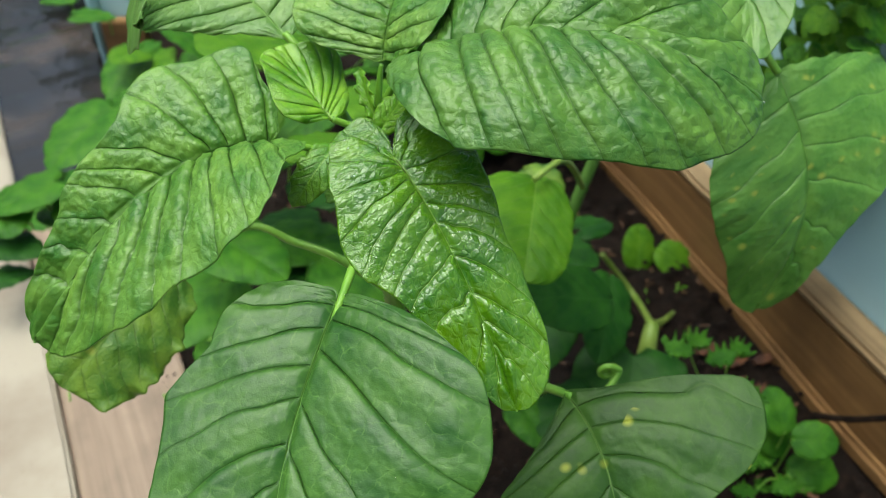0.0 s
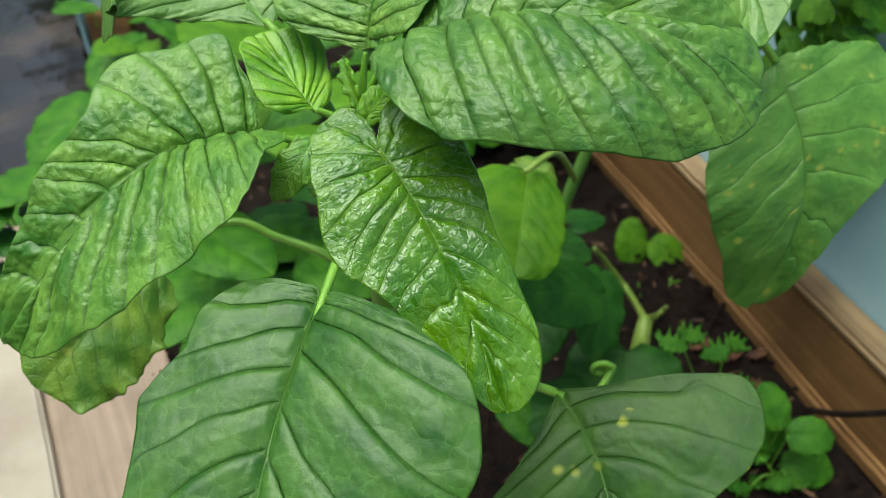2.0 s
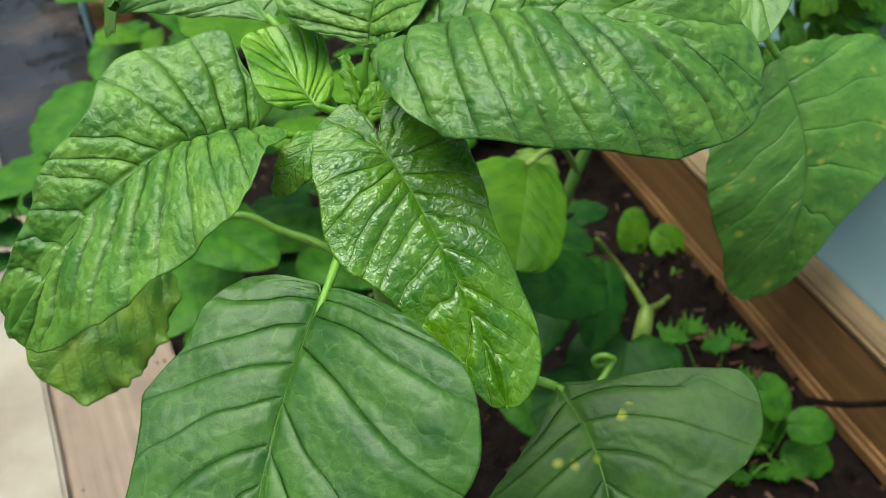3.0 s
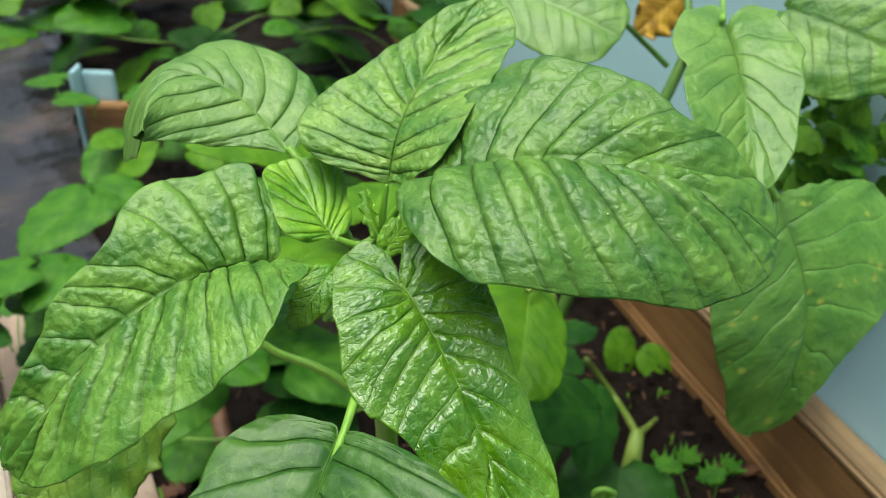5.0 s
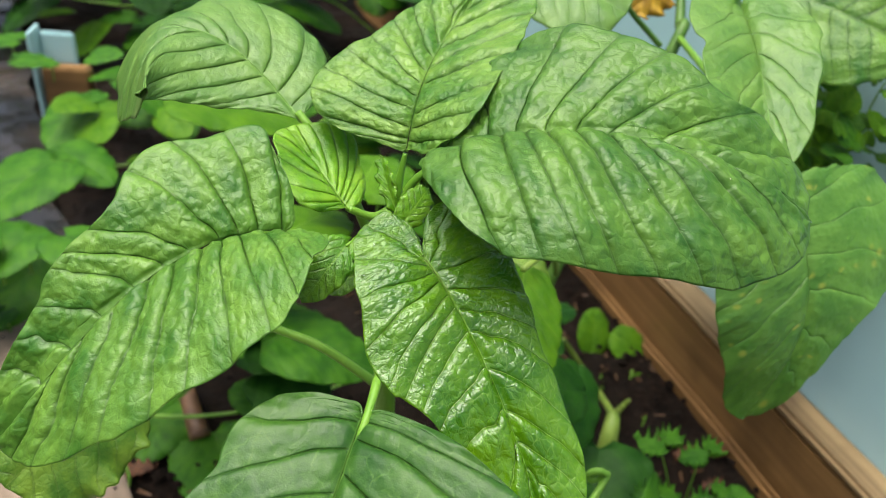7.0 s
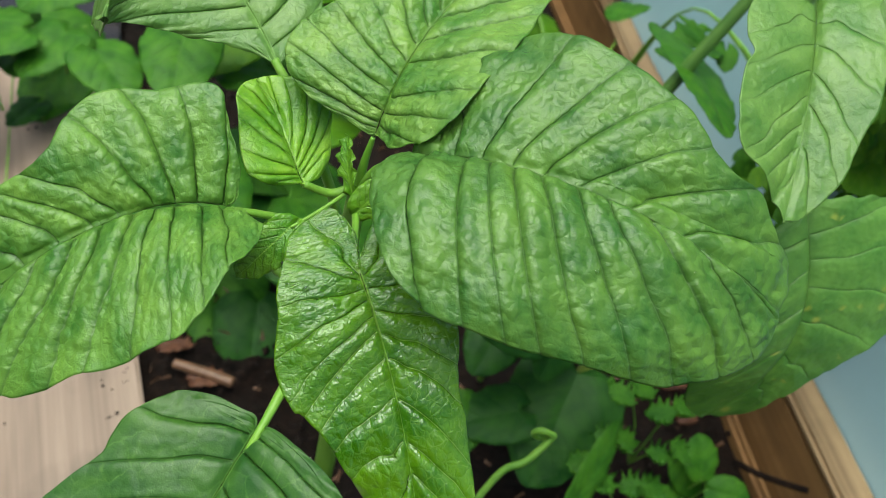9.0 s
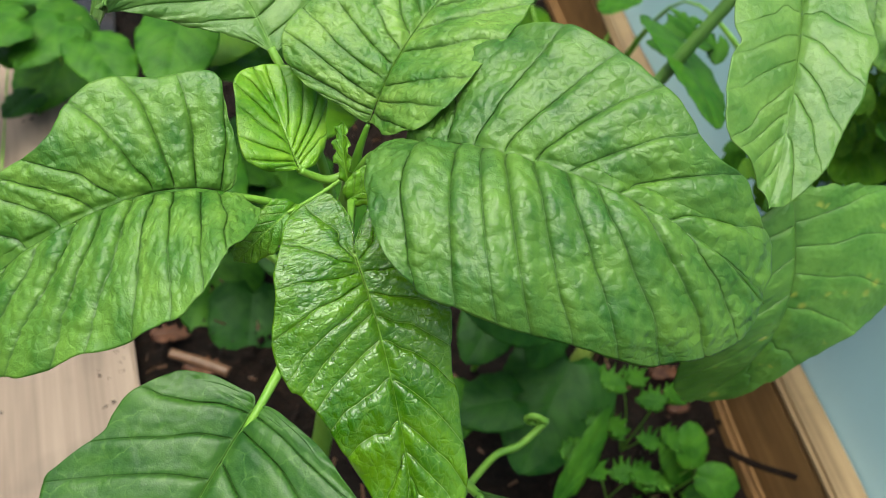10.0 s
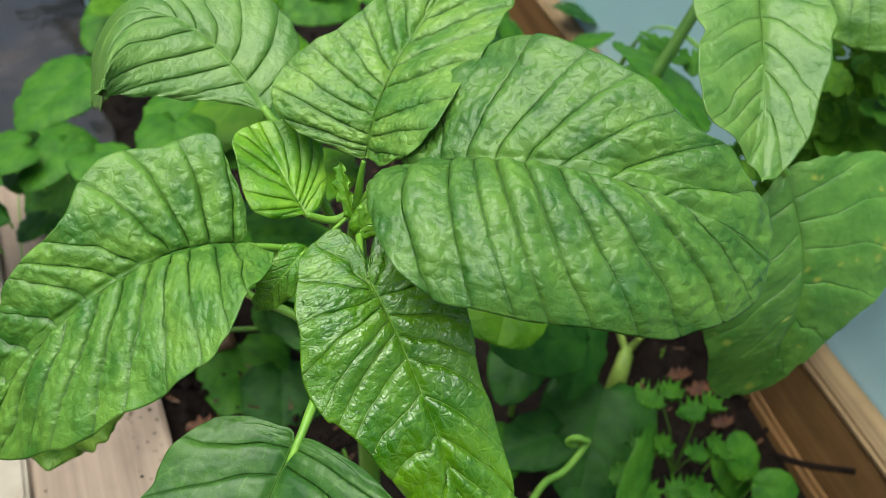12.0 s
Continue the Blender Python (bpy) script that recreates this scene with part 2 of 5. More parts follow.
STALK = stalk_material("green_stalk", (0.12, 0.29, 0.02), (0.21, 0.40, 0.045))
DARK_STALK = stalk_material("dark_stalk", (0.06, 0.15, 0.02), (0.11, 0.22, 0.035))
PALE_STALK = stalk_material("pale_stalk", (0.16, 0.26, 0.03), (0.27, 0.36, 0.07))
BROWN_STALK = stalk_material("brown_stalk", (0.22, 0.13, 0.06), (0.34, 0.22, 0.11))
SOIL = soil_material()
BOARD = wood_material("brown_board", (0.125, 0.060, 0.018), (0.31, 0.170, 0.058))
WEATHERED = wood_material("weathered_board", (0.12, 0.070, 0.030), (0.42, 0.295, 0.155))
PALE_BOARD = wood_material("pale_board", (0.17, 0.120, 0.085), (0.39, 0.290, 0.215))
BLUE = paint_material("pale_blue_paint", (0.40, 0.60, 0.64), (0.34, 0.50, 0.53), 0.4, 0.35)
WHITE = paint_material("off_white_paint", (0.36, 0.315, 0.25), (0.19, 0.14, 0.10), 0.5, 0.9)
LITTER = stalk_material("dead_litter", (0.09, 0.045, 0.022), (0.20, 0.105, 0.055))
PLASTIC = paint_material("black_plastic", (0.02, 0.02, 0.022), (0.10, 0.075, 0.06), 0.12, 0.7)


water, wnodes, wlinks, wb = material("water")
wb.inputs["Transmission Weight"].default_value = 1.0
wb.inputs["Roughness"].default_value = 0.03
wb.inputs["IOR"].default_value = 1.33
WATER = water


# ---- mesh helpers ----
def mesh_object(name, verts, faces, mat, smooth=True):
    me = bpy.data.meshes.new(name)
    me.from_pydata([tuple(v) for v in verts], [], faces)
    if smooth:
        me.polygons.foreach_set("use_smooth", [True] * len(me.polygons))
    me.materials.append(mat)
    me.update()
    return new(name, me)


def part(name, bm, mat, parent, label=""):
    me = bpy.data.meshes.new(name)
    bm.to_mesh(me)
    bm.free()
    me.materials.append(mat)
    ob = new(name, me)
    ob.parent = parent
    if label:
        tagged(ob, label)
    return ob


def thing(name, at, label, category, group="", kind=""):
    ob = new(name)
    ob.location = at
    ob.empty_display_size = 0.02
    return tagged(ob, label, category, group, kind)


def under(ob, parent):
    """Hang a part whose mesh is in world metres under its thing."""
    bpy.context.view_layer.update()
    ob.parent = parent
    ob.matrix_parent_inverse = parent.matrix_world.inverted()
    return ob


def bezier(P, s):
    s = s[:, None]
    return (1 - s) ** 3 * P[0] + 3 * s * (1 - s) ** 2 * P[1] + 3 * s * s * (1 - s) * P[2] + s**3 * P[3]


def bezier_way(P, s):
    s = s[:, None]
    t = (1 - s) ** 2 * (P[1] - P[0]) + 2 * s * (1 - s) * (P[2] - P[1]) + s * s * (P[3] - P[2])
    return t / (np.linalg.norm(t, axis=1)[:, None] + 1e-9)


def wobble(x, y, seed):
    """Soft waves over a sheet."""
    r = np.random.RandomState(seed)
    out = np.zeros_like(x)
    for k in range(7):
        fx, fy = r.uniform(-1, 1, 2) * (1 + k)
        out += np.sin(fx * x + fy * y + r.uniform(0, 6.28)) / (1 + 0.6 * k)
    return out / 3


def blade(parent, spine, face=(0, -0.5, 0.85), roll=(0, 0, 0), half=0.05, shape=(0.4, 0.5), fold=(0.15, 0.15), curl=(-0.4, -0.4),
          drift=(0, 0), skew=0.0, lobe=0.005, mat=None, veins=9, relief=1.0, ruffle=0.35, seed=1, fine=1.0, label="", name="leaf", lift=(0.42, 0.42), rib=(0.0006, 0.45)):
    """One leaf blade along a spine of four control points; face is roughly the way its upper side looks."""
    P = np.array(spine, float)
    ref = np.array(face, float)
    ref /= np.linalg.norm(ref)
    length = np.linalg.norm(np.diff(bezier(P, np.linspace(0, 1, 30)), axis=0), axis=1).sum()
    ns, nu = max(14, int(length / 0.0013 * fine)), max(10, int(2 * half / 0.0014 * fine)) // 2 * 2
    rnd = np.random.RandomState(seed)
    s = np.linspace(0, 1, ns) ** 1.0
    u = np.linspace(-1, 1, nu + 1)
    M, T = bezier(P, s), bezier_way(P, s)
    N = ref - (T @ ref)[:, None] * T
    N /= np.linalg.norm(N, axis=1)[:, None]
    X = np.cross(T, N)
    r = roll[0] + roll[1] * s + roll[2] * s**2
    c, d = np.cos(r)[:, None], np.sin(r)[:, None]
    X, N = c * X + d * N, -d * X + c * N
    a, b = shape
    sm = a / (a + b)
    ss = np.clip(s, 1e-4, 1 - 1e-4)
    wide = half * ss**a * (1 - ss) ** b / (sm**a * (1 - sm) ** b)
    S, U = np.meshgrid(s, u, indexing="ij")
    V = np.abs(U)
    side = np.where(U < 0, -1.0, 1.0)
    left = U < 0
    th = np.where(left, fold[0], fold[1])
    k = np.where(left, curl[0] + drift[0] * (S - 0.5), curl[1] + drift[1] * (S - 0.5))
    cx, cn = np.zeros_like(S), np.zeros_like(S)
    for q in range(8):
        ang = th + k * (q + 0.5) / 8 * V
        cx += np.cos(ang) * V / 8
        cn += np.sin(ang) * V / 8
    # uneven margin
    edge_wave = 1 + 0.018 * ruffle * np.sin(S * 31 + rnd.uniform(0, 6) + 2 * side) * V**4 + 0.012 * ruffle * np.sin(S * 77 + rnd.uniform(0, 6)) * V**4
    W = wide[:, None] * (1 + side * skew) * edge_wave
    pos = M[:, None] + (side * W * cx)[..., None] * X[:, None] + (W * cn)[..., None] * N[:, None] - (lobe * V**1.5 * (1 - S) ** 4)[..., None] * T[:, None]
    # veins run from the midrib up towards the margin
    s0 = S - np.where(left, lift[0], lift[1]) * (1 - 0.25 * S) * V**1.12 * np.clip(wide[:, None] / half, 0.3, 1)
    spread = np.clip((s0 + 0.30) / 1.30, 0, 1) ** 0.92
    t = spread * (veins * 1.3) + 0.45 * np.clip(0.5 + U * wide[:, None] / 0.0016, 0, 1) + 0.30 * wobble(S * 9, U * 1.5, seed + 5)
    gap = 1.3 * length / (veins * 1.3)
    mid = V * W
    pillow = 1 - np.exp(-((np.abs(t - np.round(t)) * 2 / 0.42) ** 1.5))
    deepness = rnd.uniform(0.25, 1.35, 90)[np.clip(np.round(t).astype(int) + 20 + 30 * left, 0, 89)]
    amp = (0.45 + 0.8 * np.clip(0.5 + wobble(S * 5, U * 2, seed), 0, 1)) * np.clip(mid / 0.006, 0, 1) * np.clip((1 - V) * 6, 0, 1)
    h = relief * (0.0016 * (pillow - 1.0) * amp * deepness)
    h += relief * 0.0012 * wobble(S * length * 260, U * half * 260, seed + 9) * np.clip(mid / 0.006, 0, 1) * 0.5
    h += relief * 0.0030 * wobble(S * length * 75, U * half * 75, seed + 3) * np.clip(mid / 0.01, 0, 1)
    h += ruffle * 0.0028 * np.sin(S * 24 + rnd.uniform(0, 6) + 1.7 * side) * V**5 + ruffle * 0.0014 * np.sin(S * 57 + rnd.uniform(0, 6)) * V**6
    h -= 0.0010 * np.exp(-((mid / 0.0025) ** 2)) * relief
    dS = np.gradient(pos, axis=0)
    dU = np.gradient(pos, axis=1)
    nrm = np.cross(dU, dS)
    nrm /= np.linalg.norm(nrm, axis=2)[..., None] + 1e-12
    nrm *= np.sign((nrm * N[:, None]).sum(-1))[..., None] + 1e-9
    pos = pos + h[..., None] * nrm
    n = nu + 1
    faces = [(i * n + j, i * n + j + 1, (i + 1) * n + j + 1, (i + 1) * n + j) for i in range(ns - 1) for j in range(nu)]
    ob = mesh_object(name, pos.reshape(-1, 3), faces, mat)
    me = ob.data
    co = np.stack([U * wide[:, None] + seed * 0.37, S * length, 0 * S], -1).reshape(-1, 3)
    me.attributes.new("blade", "FLOAT_VECTOR", "POINT").data.foreach_set("vector", co.ravel())
    me.attributes.new("reach", "FLOAT", "POINT").data.foreach_set("value", (np.clip(mid / 0.0015, 0, 1) * (1 - 0.65 * V)).ravel())
    lattice = np.stack([t * gap * 0.8 + seed * 0.11, 1.15 * mid * side, 0 * S], -1).reshape(-1, 3)
    me.attributes.new("lattice", "FLOAT_VECTOR", "POINT").data.foreach_set("vector", lattice.ravel())
    phase = np.stack([t, np.full_like(S, gap * 0.86), mid], -1).reshape(-1, 3)
    me.attributes.new("phase", "FLOAT_VECTOR", "POINT").data.foreach_set("vector", phase.ravel())
    me.attributes.new("rib", "FLOAT", "POINT").data.foreach_set("value", np.full(S.size, rib[0] * 0.9) * (1.25 - S.ravel()))
    thick = ob.modifiers.new("thickness", "SOLIDIFY")
    thick.thickness = 0.0005
    thick.offset = -1
    if label:
        tagged(ob, label)
    return under(ob, parent) if parent else ob

def grain(x, y, seed):
    """Smooth random field with features about one unit wide."""
    table = np.random.RandomState(seed).uniform(-1, 1, (64, 64))
    i, j = np.floor(x).astype(int), np.floor(y).astype(int)
    fx, fy = x - i, y - j
    fx, fy = fx * fx * (3 - 2 * fx), fy * fy * (3 - 2 * fy)
    a, b = table[i % 64, j % 64], table[(i + 1) % 64, j % 64]
    c, d = table[i % 64, (j + 1) % 64], table[(i + 1) % 64, (j + 1) % 64]
    return (a * (1 - fx) + b * fx) * (1 - fy) + (c * (1 - fx) + d * fx) * fy


def smooth_line(points, n=20):
    """A dense smooth line through control points."""
    P = np.array(points, float)
    Q = np.vstack([2 * P[0] - P[1], P, 2 * P[-1] - P[-2]])
    u = (np.arange(n) / n)[:, None]
    out = []
    for i in range(1, len(Q) - 2):
        a, b, c, d = Q[i - 1:i + 3]
        out.append(0.5 * (2 * b + (c - a) * u + (2 * a - 5 * b + 4 * c - d) * u**2 + (3 * b - a - 3 * c + d) * u**3))
    return np.vstack(out + [P[-1:]])


def broad_leaf(parent, spine, face, roll, half, fold, curl, drift, cup, right, left, tip, veins_right, veins_left, mat=None, seed=1,
               relief=1.0, pucker=1.0, ruffle=1.0, step=0.0011, rib=0.0006, skew=1.0, label="", name="leaf"):
    """A large leaf on a curved midrib. right and left give its margin from base to tip (part of the midrib's length, millimetres across);
    each side vein has its foot on the midrib and its end along the margin, both from 0 to 1."""
    P, ref = np.array(spine, float), np.array(face, float)
    ref /= np.linalg.norm(ref)
    length = np.linalg.norm(np.diff(bezier(P, np.linspace(0, 1, 60)), axis=0), axis=1).sum()

    def sheet(S, W):
        sc = np.clip(S, 0, 1)
        flat = sc.ravel()
        M, T = bezier(P, flat).reshape(*S.shape, 3), bezier_way(P, flat).reshape(*S.shape, 3)
        D = 3 * np.linalg.norm(P[1] - P[0]) * (S < 0) + 3 * np.linalg.norm(P[3] - P[2]) * (S > 1)
        M = M + ((S - sc) * D)[..., None] * T
        N = ref - (T @ ref)[..., None] * T
        N /= np.linalg.norm(N, axis=-1)[..., None]
        X = np.cross(T, N)
        r = (roll[0] + roll[1] * sc + roll[2] * sc**2)[..., None]
        X, N = np.cos(r) * X + np.sin(r) * N, -np.sin(r) * X + np.cos(r) * N
        V, b, neg = np.minimum(np.abs(W) / half, 1.6), (1 - sc) ** 4, W < 0
        th = np.where(neg, fold[0] + cup[0] * b, fold[1] + cup[1] * b)
        k = np.where(neg, curl[0] + drift[0] * (sc - 0.5), curl[1] + drift[1] * (sc - 0.5))
        cx = sum(np.cos(th + k * (q + 0.5) / 8 * V) for q in range(8)) / 8
        cn = sum(np.sin(th + k * (q + 0.5) / 8 * V) for q in range(8)) / 8
        return M + (W * cx)[..., None] * X + (np.abs(W) * cn)[..., None] * N, N

    verts, faces, tags = [], [], {"blade": [], "phase": [], "lattice": [], "reach": [], "rib": []}
    count = 0
    for sign, outline, veins in ((1, right, veins_right), (-1, left, veins_left)):
        rnd = np.random.RandomState(seed * 7 + sign)
        line = smooth_line([(0, 0), *outline, tip]) * np.array((1.0, 0.001))
        run = np.r_[0, np.cumsum(np.linalg.norm(np.diff(line * np.array((length, 1.0)), axis=0), axis=1))]
        run_to = run[-1]
        run = run / run_to
        feet = np.array([0.0, *[v[0] for v in veins], tip[0]])
        ends = np.array([0.0, *[v[1] for v in veins], 1.0])
        nv = len(veins)
        t = np.concatenate([k + np.linspace(0, 1, max(4, int(np.ceil(max((ends[k + 1] - ends[k]) * run_to, (feet[k + 1] - feet[k]) * length) / step))), endpoint=False) for k in range(nv + 1)] + [[nv + 1.0]])
        n_v = int(np.abs(line[:, 1]).max() / step)
        v = np.linspace(0, 1, n_v + 1)
        T, V = np.meshgrid(t, v, indexing="ij")
        ticks = np.arange(nv + 2.0)
        sway = 0.12 * grain(V * 4 + seed, T * 0.8, seed + 2) * np.clip(V * 4, 0, 1) * np.clip((1 - V) * 4, 0, 1)
        Tw = np.clip(T + sway, 0, nv + 1)
        foot = np.interp(Tw, ticks, feet)
        q = np.interp(Tw, ticks, ends)
        es, ew = np.interp(q, run, line[:, 0]), np.interp(q, run, line[:, 1])
        wm = 0.001 * tip[1] * (foot / tip[0]) ** 3
        S = foot + (es - foot) * V**1.22
        W = wm + (ew - wm) * V
        S += 0.006 * ruffle * grain(q * run_to / 0.006, V * 0 + 3.3, seed + 11) * V**6 * np.clip((1 - q) * 12, 0, 1)
        pos, N = sheet(S, W)
        # distances over the blade, in metres
        dv = np.gradient(pos, axis=1)
        dt = np.gradient(pos, axis=0) / np.gradient(t)[:, None, None]
        along = np.cumsum(np.linalg.norm(dv, axis=2), axis=1)
        along -= along[:, :1]
        way = dv / (np.linalg.norm(dv, axis=2)[..., None] + 1e-12)
        gap = np.linalg.norm(np.cross(dt, way), axis=2)
        gap = np.clip(gap, 0.0015, 0.03)
        near = T - np.round(T)
        d = np.abs(near) * gap
        real_vein = (np.round(T) > 0.5) & (np.round(T) < nv + 0.5)
        mid = along * np.clip(np.linalg.norm(np.cross(way, np.gradient(pos, axis=0) / (np.linalg.norm(np.gradient(pos, axis=0), axis=2)[..., None] + 1e-12)), axis=2)[:, :1], 0.3, 1)
        deep = rnd.uniform(0.45, 1.25, nv + 3)[np.round(T).astype(int)]
        fade = np.clip(mid / 0.004, 0, 1)
        edge = np.clip((1 - V) * 5, 0, 1)
        reach = np.clip(mid / 0.0015, 0, 1) * (1 - 0.6 * V) * real_vein
        h = -0.0015 * relief * np.exp(-((d / 0.0014) ** 1.1)) * deep * (1 - 0.55 * V) * real_vein * np.clip(mid / 0.003, 0.3, 1)
        h += 0.062 * relief * gap * np.sqrt(np.abs(2 * near)) * fade * edge * np.clip(1.2 - V, 0, 1)
        h += 0.060 * relief * skew * gap * np.sin(2 * np.pi * near) * np.exp(-np.abs(near) * 2.2) * deep * fade * edge * real_vein
        ladder = grain((W + S * length) / 0.0048, (W - S * length) / 0.0048, seed + 26)
        fine = grain(W / 0.0021 + 3, S * length / 0.0021, seed + 27)
        h += pucker * (0.00062 * ladder + 0.00038 * fine) * fade * np.clip((1 - V) * 9, 0.25, 1) * np.clip(gap / 0.008, 0.3, 1.0)
        h += 0.0016 * relief * grain(S * length / 0.022 + 9, W / 0.022 + 9, seed + 23) * np.clip(mid / 0.012, 0, 1)
        h += ruffle * (0.0026 * grain(q * run_to / 0.017, V * 0 + 7.7, seed + 24) + 0.0011 * grain(q * run_to / 0.007, V * 0 + 1.7, seed + 25)) * V**5
        h -= 0.0012 * relief * np.exp(-((mid / 0.0022) ** 2))
        nrm = np.cross(dv, dt)
        nrm /= np.linalg.norm(nrm, axis=2)[..., None] + 1e-12
        nrm = np.where((nrm * N).sum(-1, keepdims=True) < 0, -nrm, nrm)
        pos = pos + h[..., None] * nrm
        m = n_v + 1
        quad = [(count + i * m + j, count + i * m + j + 1, count + (i + 1) * m + j + 1, count + (i + 1) * m + j) for i in range(len(t) - 1) for j in range(n_v)]
        faces += [f[::-1] for f in quad] if sign > 0 else quad
        count += T.size
        verts.append(pos.reshape(-1, 3))
        tags["blade"].append(np.stack([W + seed * 0.37, S * length, 0 * S], -1).reshape(-1, 3))
        tags["phase"].append(np.stack([T + (0.0 if sign > 0 else 40.0), gap, mid], -1).reshape(-1, 3))
        tags["lattice"].append(np.stack([T * np.median(gap) + seed * 0.11 + (0 if sign > 0 else 0.5), along * sign, 0 * S], -1).reshape(-1, 3))
        tags["reach"].append(reach.ravel())
        tags["rib"].append((rib * (1.25 - np.clip(S, 0, 1))).ravel())
    ob = mesh_object(name, np.vstack(verts), faces, mat)
    for key in ("blade", "phase", "lattice"):
        ob.data.attributes.new(key, "FLOAT_VECTOR", "POINT").data.foreach_set("vector", np.vstack(tags[key]).ravel())
    for key in ("reach", "rib"):
        ob.data.attributes.new(key, "FLOAT", "POINT").data.foreach_set("value", np.concatenate(tags[key]))
    thick = ob.modifiers.new("thickness", "SOLIDIFY")
    thick.thickness = 0.0005
    thick.offset = -1
    if label:
        tagged(ob, label)
    return under(ob, parent)



def stalk(parent, points, r0, r1, mat, name="stalk", sides=10, label="", ribs=0.0):
    """A tapered, gently bending stalk through the points."""
    pts = [Vector(p) for p in points]
    way = []
    n = 8
    for i in range(len(pts) - 1):
        p0, p1, p2, p3 = pts[max(i - 1, 0)], pts[i], pts[i + 1], pts[min(i + 2, len(pts) - 1)]
        for q in range(n):
            t = q / n
            way.append(0.5 * ((2 * p1) + (p2 - p0) * t + (2 * p0 - 5 * p1 + 4 * p2 - p3) * t * t + (3 * p1 - p0 - 3 * p2 + p3) * t**3))
    way.append(pts[-1])
    verts, faces = [], []
    side = None
    for i, p in enumerate(way):
        t = (way[min(i + 1, len(way) - 1)] - way[max(i - 1, 0)]).normalized()
        if side is None:
            side = t.orthogonal().normalized()
        side = (side - t * side.dot(t)).normalized()
        up = t.cross(side)
        r = r0 + (r1 - r0) * i / (len(way) - 1)
        for k in range(sides):
            a = 2 * math.pi * k / sides
            rr = r * (1 + ribs * math.cos(4 * a))
            verts.append(p + side * math.cos(a) * rr + up * math.sin(a) * rr)
    for i in range(len(way) - 1):
        for k in range(sides):
            a, b = i * sides + k, i * sides + (k + 1) % sides
            faces.append((a, b, b + sides, a + sides))
    faces.append(tuple(range(sides))[::-1])
    faces.append(tuple(range(len(verts) - sides, len(verts))))
    ob = mesh_object(name, verts, faces, mat)
    if label:
        tagged(ob, label)
    return under(ob, parent) if parent else ob


def plank(name, length, width, height, mat, pose_m, seed=1, bevel=0.004, wear=0.002):
    """A sawn board, long along its local y, with worn edges and a slightly uneven skin; its base is at z = 0."""
    bm = bmesh.new()
    bmesh.ops.create_cube(bm, size=1.0)
    bmesh.ops.scale(bm, vec=(width, length, height), verts=bm.verts)
    bmesh.ops.translate(bm, vec=(0, 0, height / 2), verts=bm.verts)
    bmesh.ops.bevel(bm, geom=bm.edges[:], offset=bevel, segments=2, affect="EDGES")
    cuts = [e for e in bm.edges if abs(e.verts[0].co.y - e.verts[1].co.y) > length * 0.5]
    bmesh.ops.subdivide_edges(bm, edges=cuts, cuts=40)
    for v in bm.verts:
        q = v.co * 6 + Vector((seed * 3.1, 0, 0))
        v.co += wear * Vector((noise.noise(q), 0, noise.noise(q + Vector((7, 3, 1)))))
    me = bpy.data.meshes.new(name)
    bm.to_mesh(me)
    bm.free()
    me.materials.append(mat)
    ob = new(name, me)
    ob.matrix_world = pose_m
    return ob


# ---- the setting ----
def graded(lo, hi, far, step):
    """Ticks that are dense between lo and hi and widen out to far on both sides."""
    mid = list(np.arange(lo, hi + step / 2, step))
    out, gap, x = [], step, hi
    while x < far:
        gap *= 1.35
        x += gap
        out.append(x)
    ins, gap, x = [], step, lo
    while x > -far:
        gap *= 1.35
        x -= gap
        ins.append(x)
    return np.array(ins[::-1] + mid + out)


gx, gy = graded(-1.2, 0.8, 300, 0.0125), graded(0.1, 2.4, 300, 0.0125)
GX, GY = np.meshgrid(gx, gy, indexing="ij")
near = np.exp(-((np.hypot(GX, GY - 0.8) / 3) ** 4))
gz = near * (0.010 * wobble(GX * 14, GY * 14, 3) + 0.006 * wobble(GX * 45, GY * 45, 4) + 0.004 * wobble(GX * 120, GY * 120, 5))
n = len(gy)
faces = [(i * n + j, (i + 1) * n + j, (i + 1) * n + j + 1, i * n + j + 1) for i in range(len(gx) - 1) for j in range(n - 1)]
ground = mesh_object("ground", np.stack([GX, GY, gz - 0.006], -1).reshape(-1, 3), faces, SOIL)
tagged(ground, "dark moist garden soil of the bed", "ground", kind="structure")

# the board and the wall beside the bed run along one line
LINE = math.degrees(math.atan2(0.335, 1.0))
board_at = Vector((0.418, 0.84, 0))
along = Vector((-math.sin(radians(LINE)), math.cos(radians(LINE)), 0))
out_ = Vector((along.y, -along.x, 0))
bed = thing("bed_board", board_at, "brown weathered timber board edging the soil bed", "board")
bpy.context.view_layer.update()
under(plank("cap", 2.6, 0.046, 0.014, WEATHERED, Matrix.Translation(board_at + out_ * 0.0215 + along * 0.35 + Vector((0, 0, 0.104))) @ pose(0, 0, 0, 0, 0, LINE), 12, 0.005, 0.005), bed)
under(plank("board", 2.6, 0.04, 0.115, BOARD, Matrix.Translation(board_at + out_ * 0.02 + along * 0.35 - Vector((0, 0, 0.01))) @ pose(0, 0, 0, 0, 0, LINE), 2, 0.007, 0.004), bed)
under(plank("batten", 2.6, 0.016, 0.026, BOARD, Matrix.Translation(board_at - out_ * 0.010 + along * 0.35 - Vector((0, 0, 0.010))) @ pose(0, 0, 0, 0, 0, LINE), 5, 0.006, 0.004), bed)
wall = plank("wall_east", 7.0, 0.12, 1.7, BLUE, Matrix.Translation(board_at + out_ * 0.103 + along * 1.2 - Vector((0, 0, 0.1))) @ pose(0, 0, 0, 0, 0, LINE), 3, 0.006, 0.001)
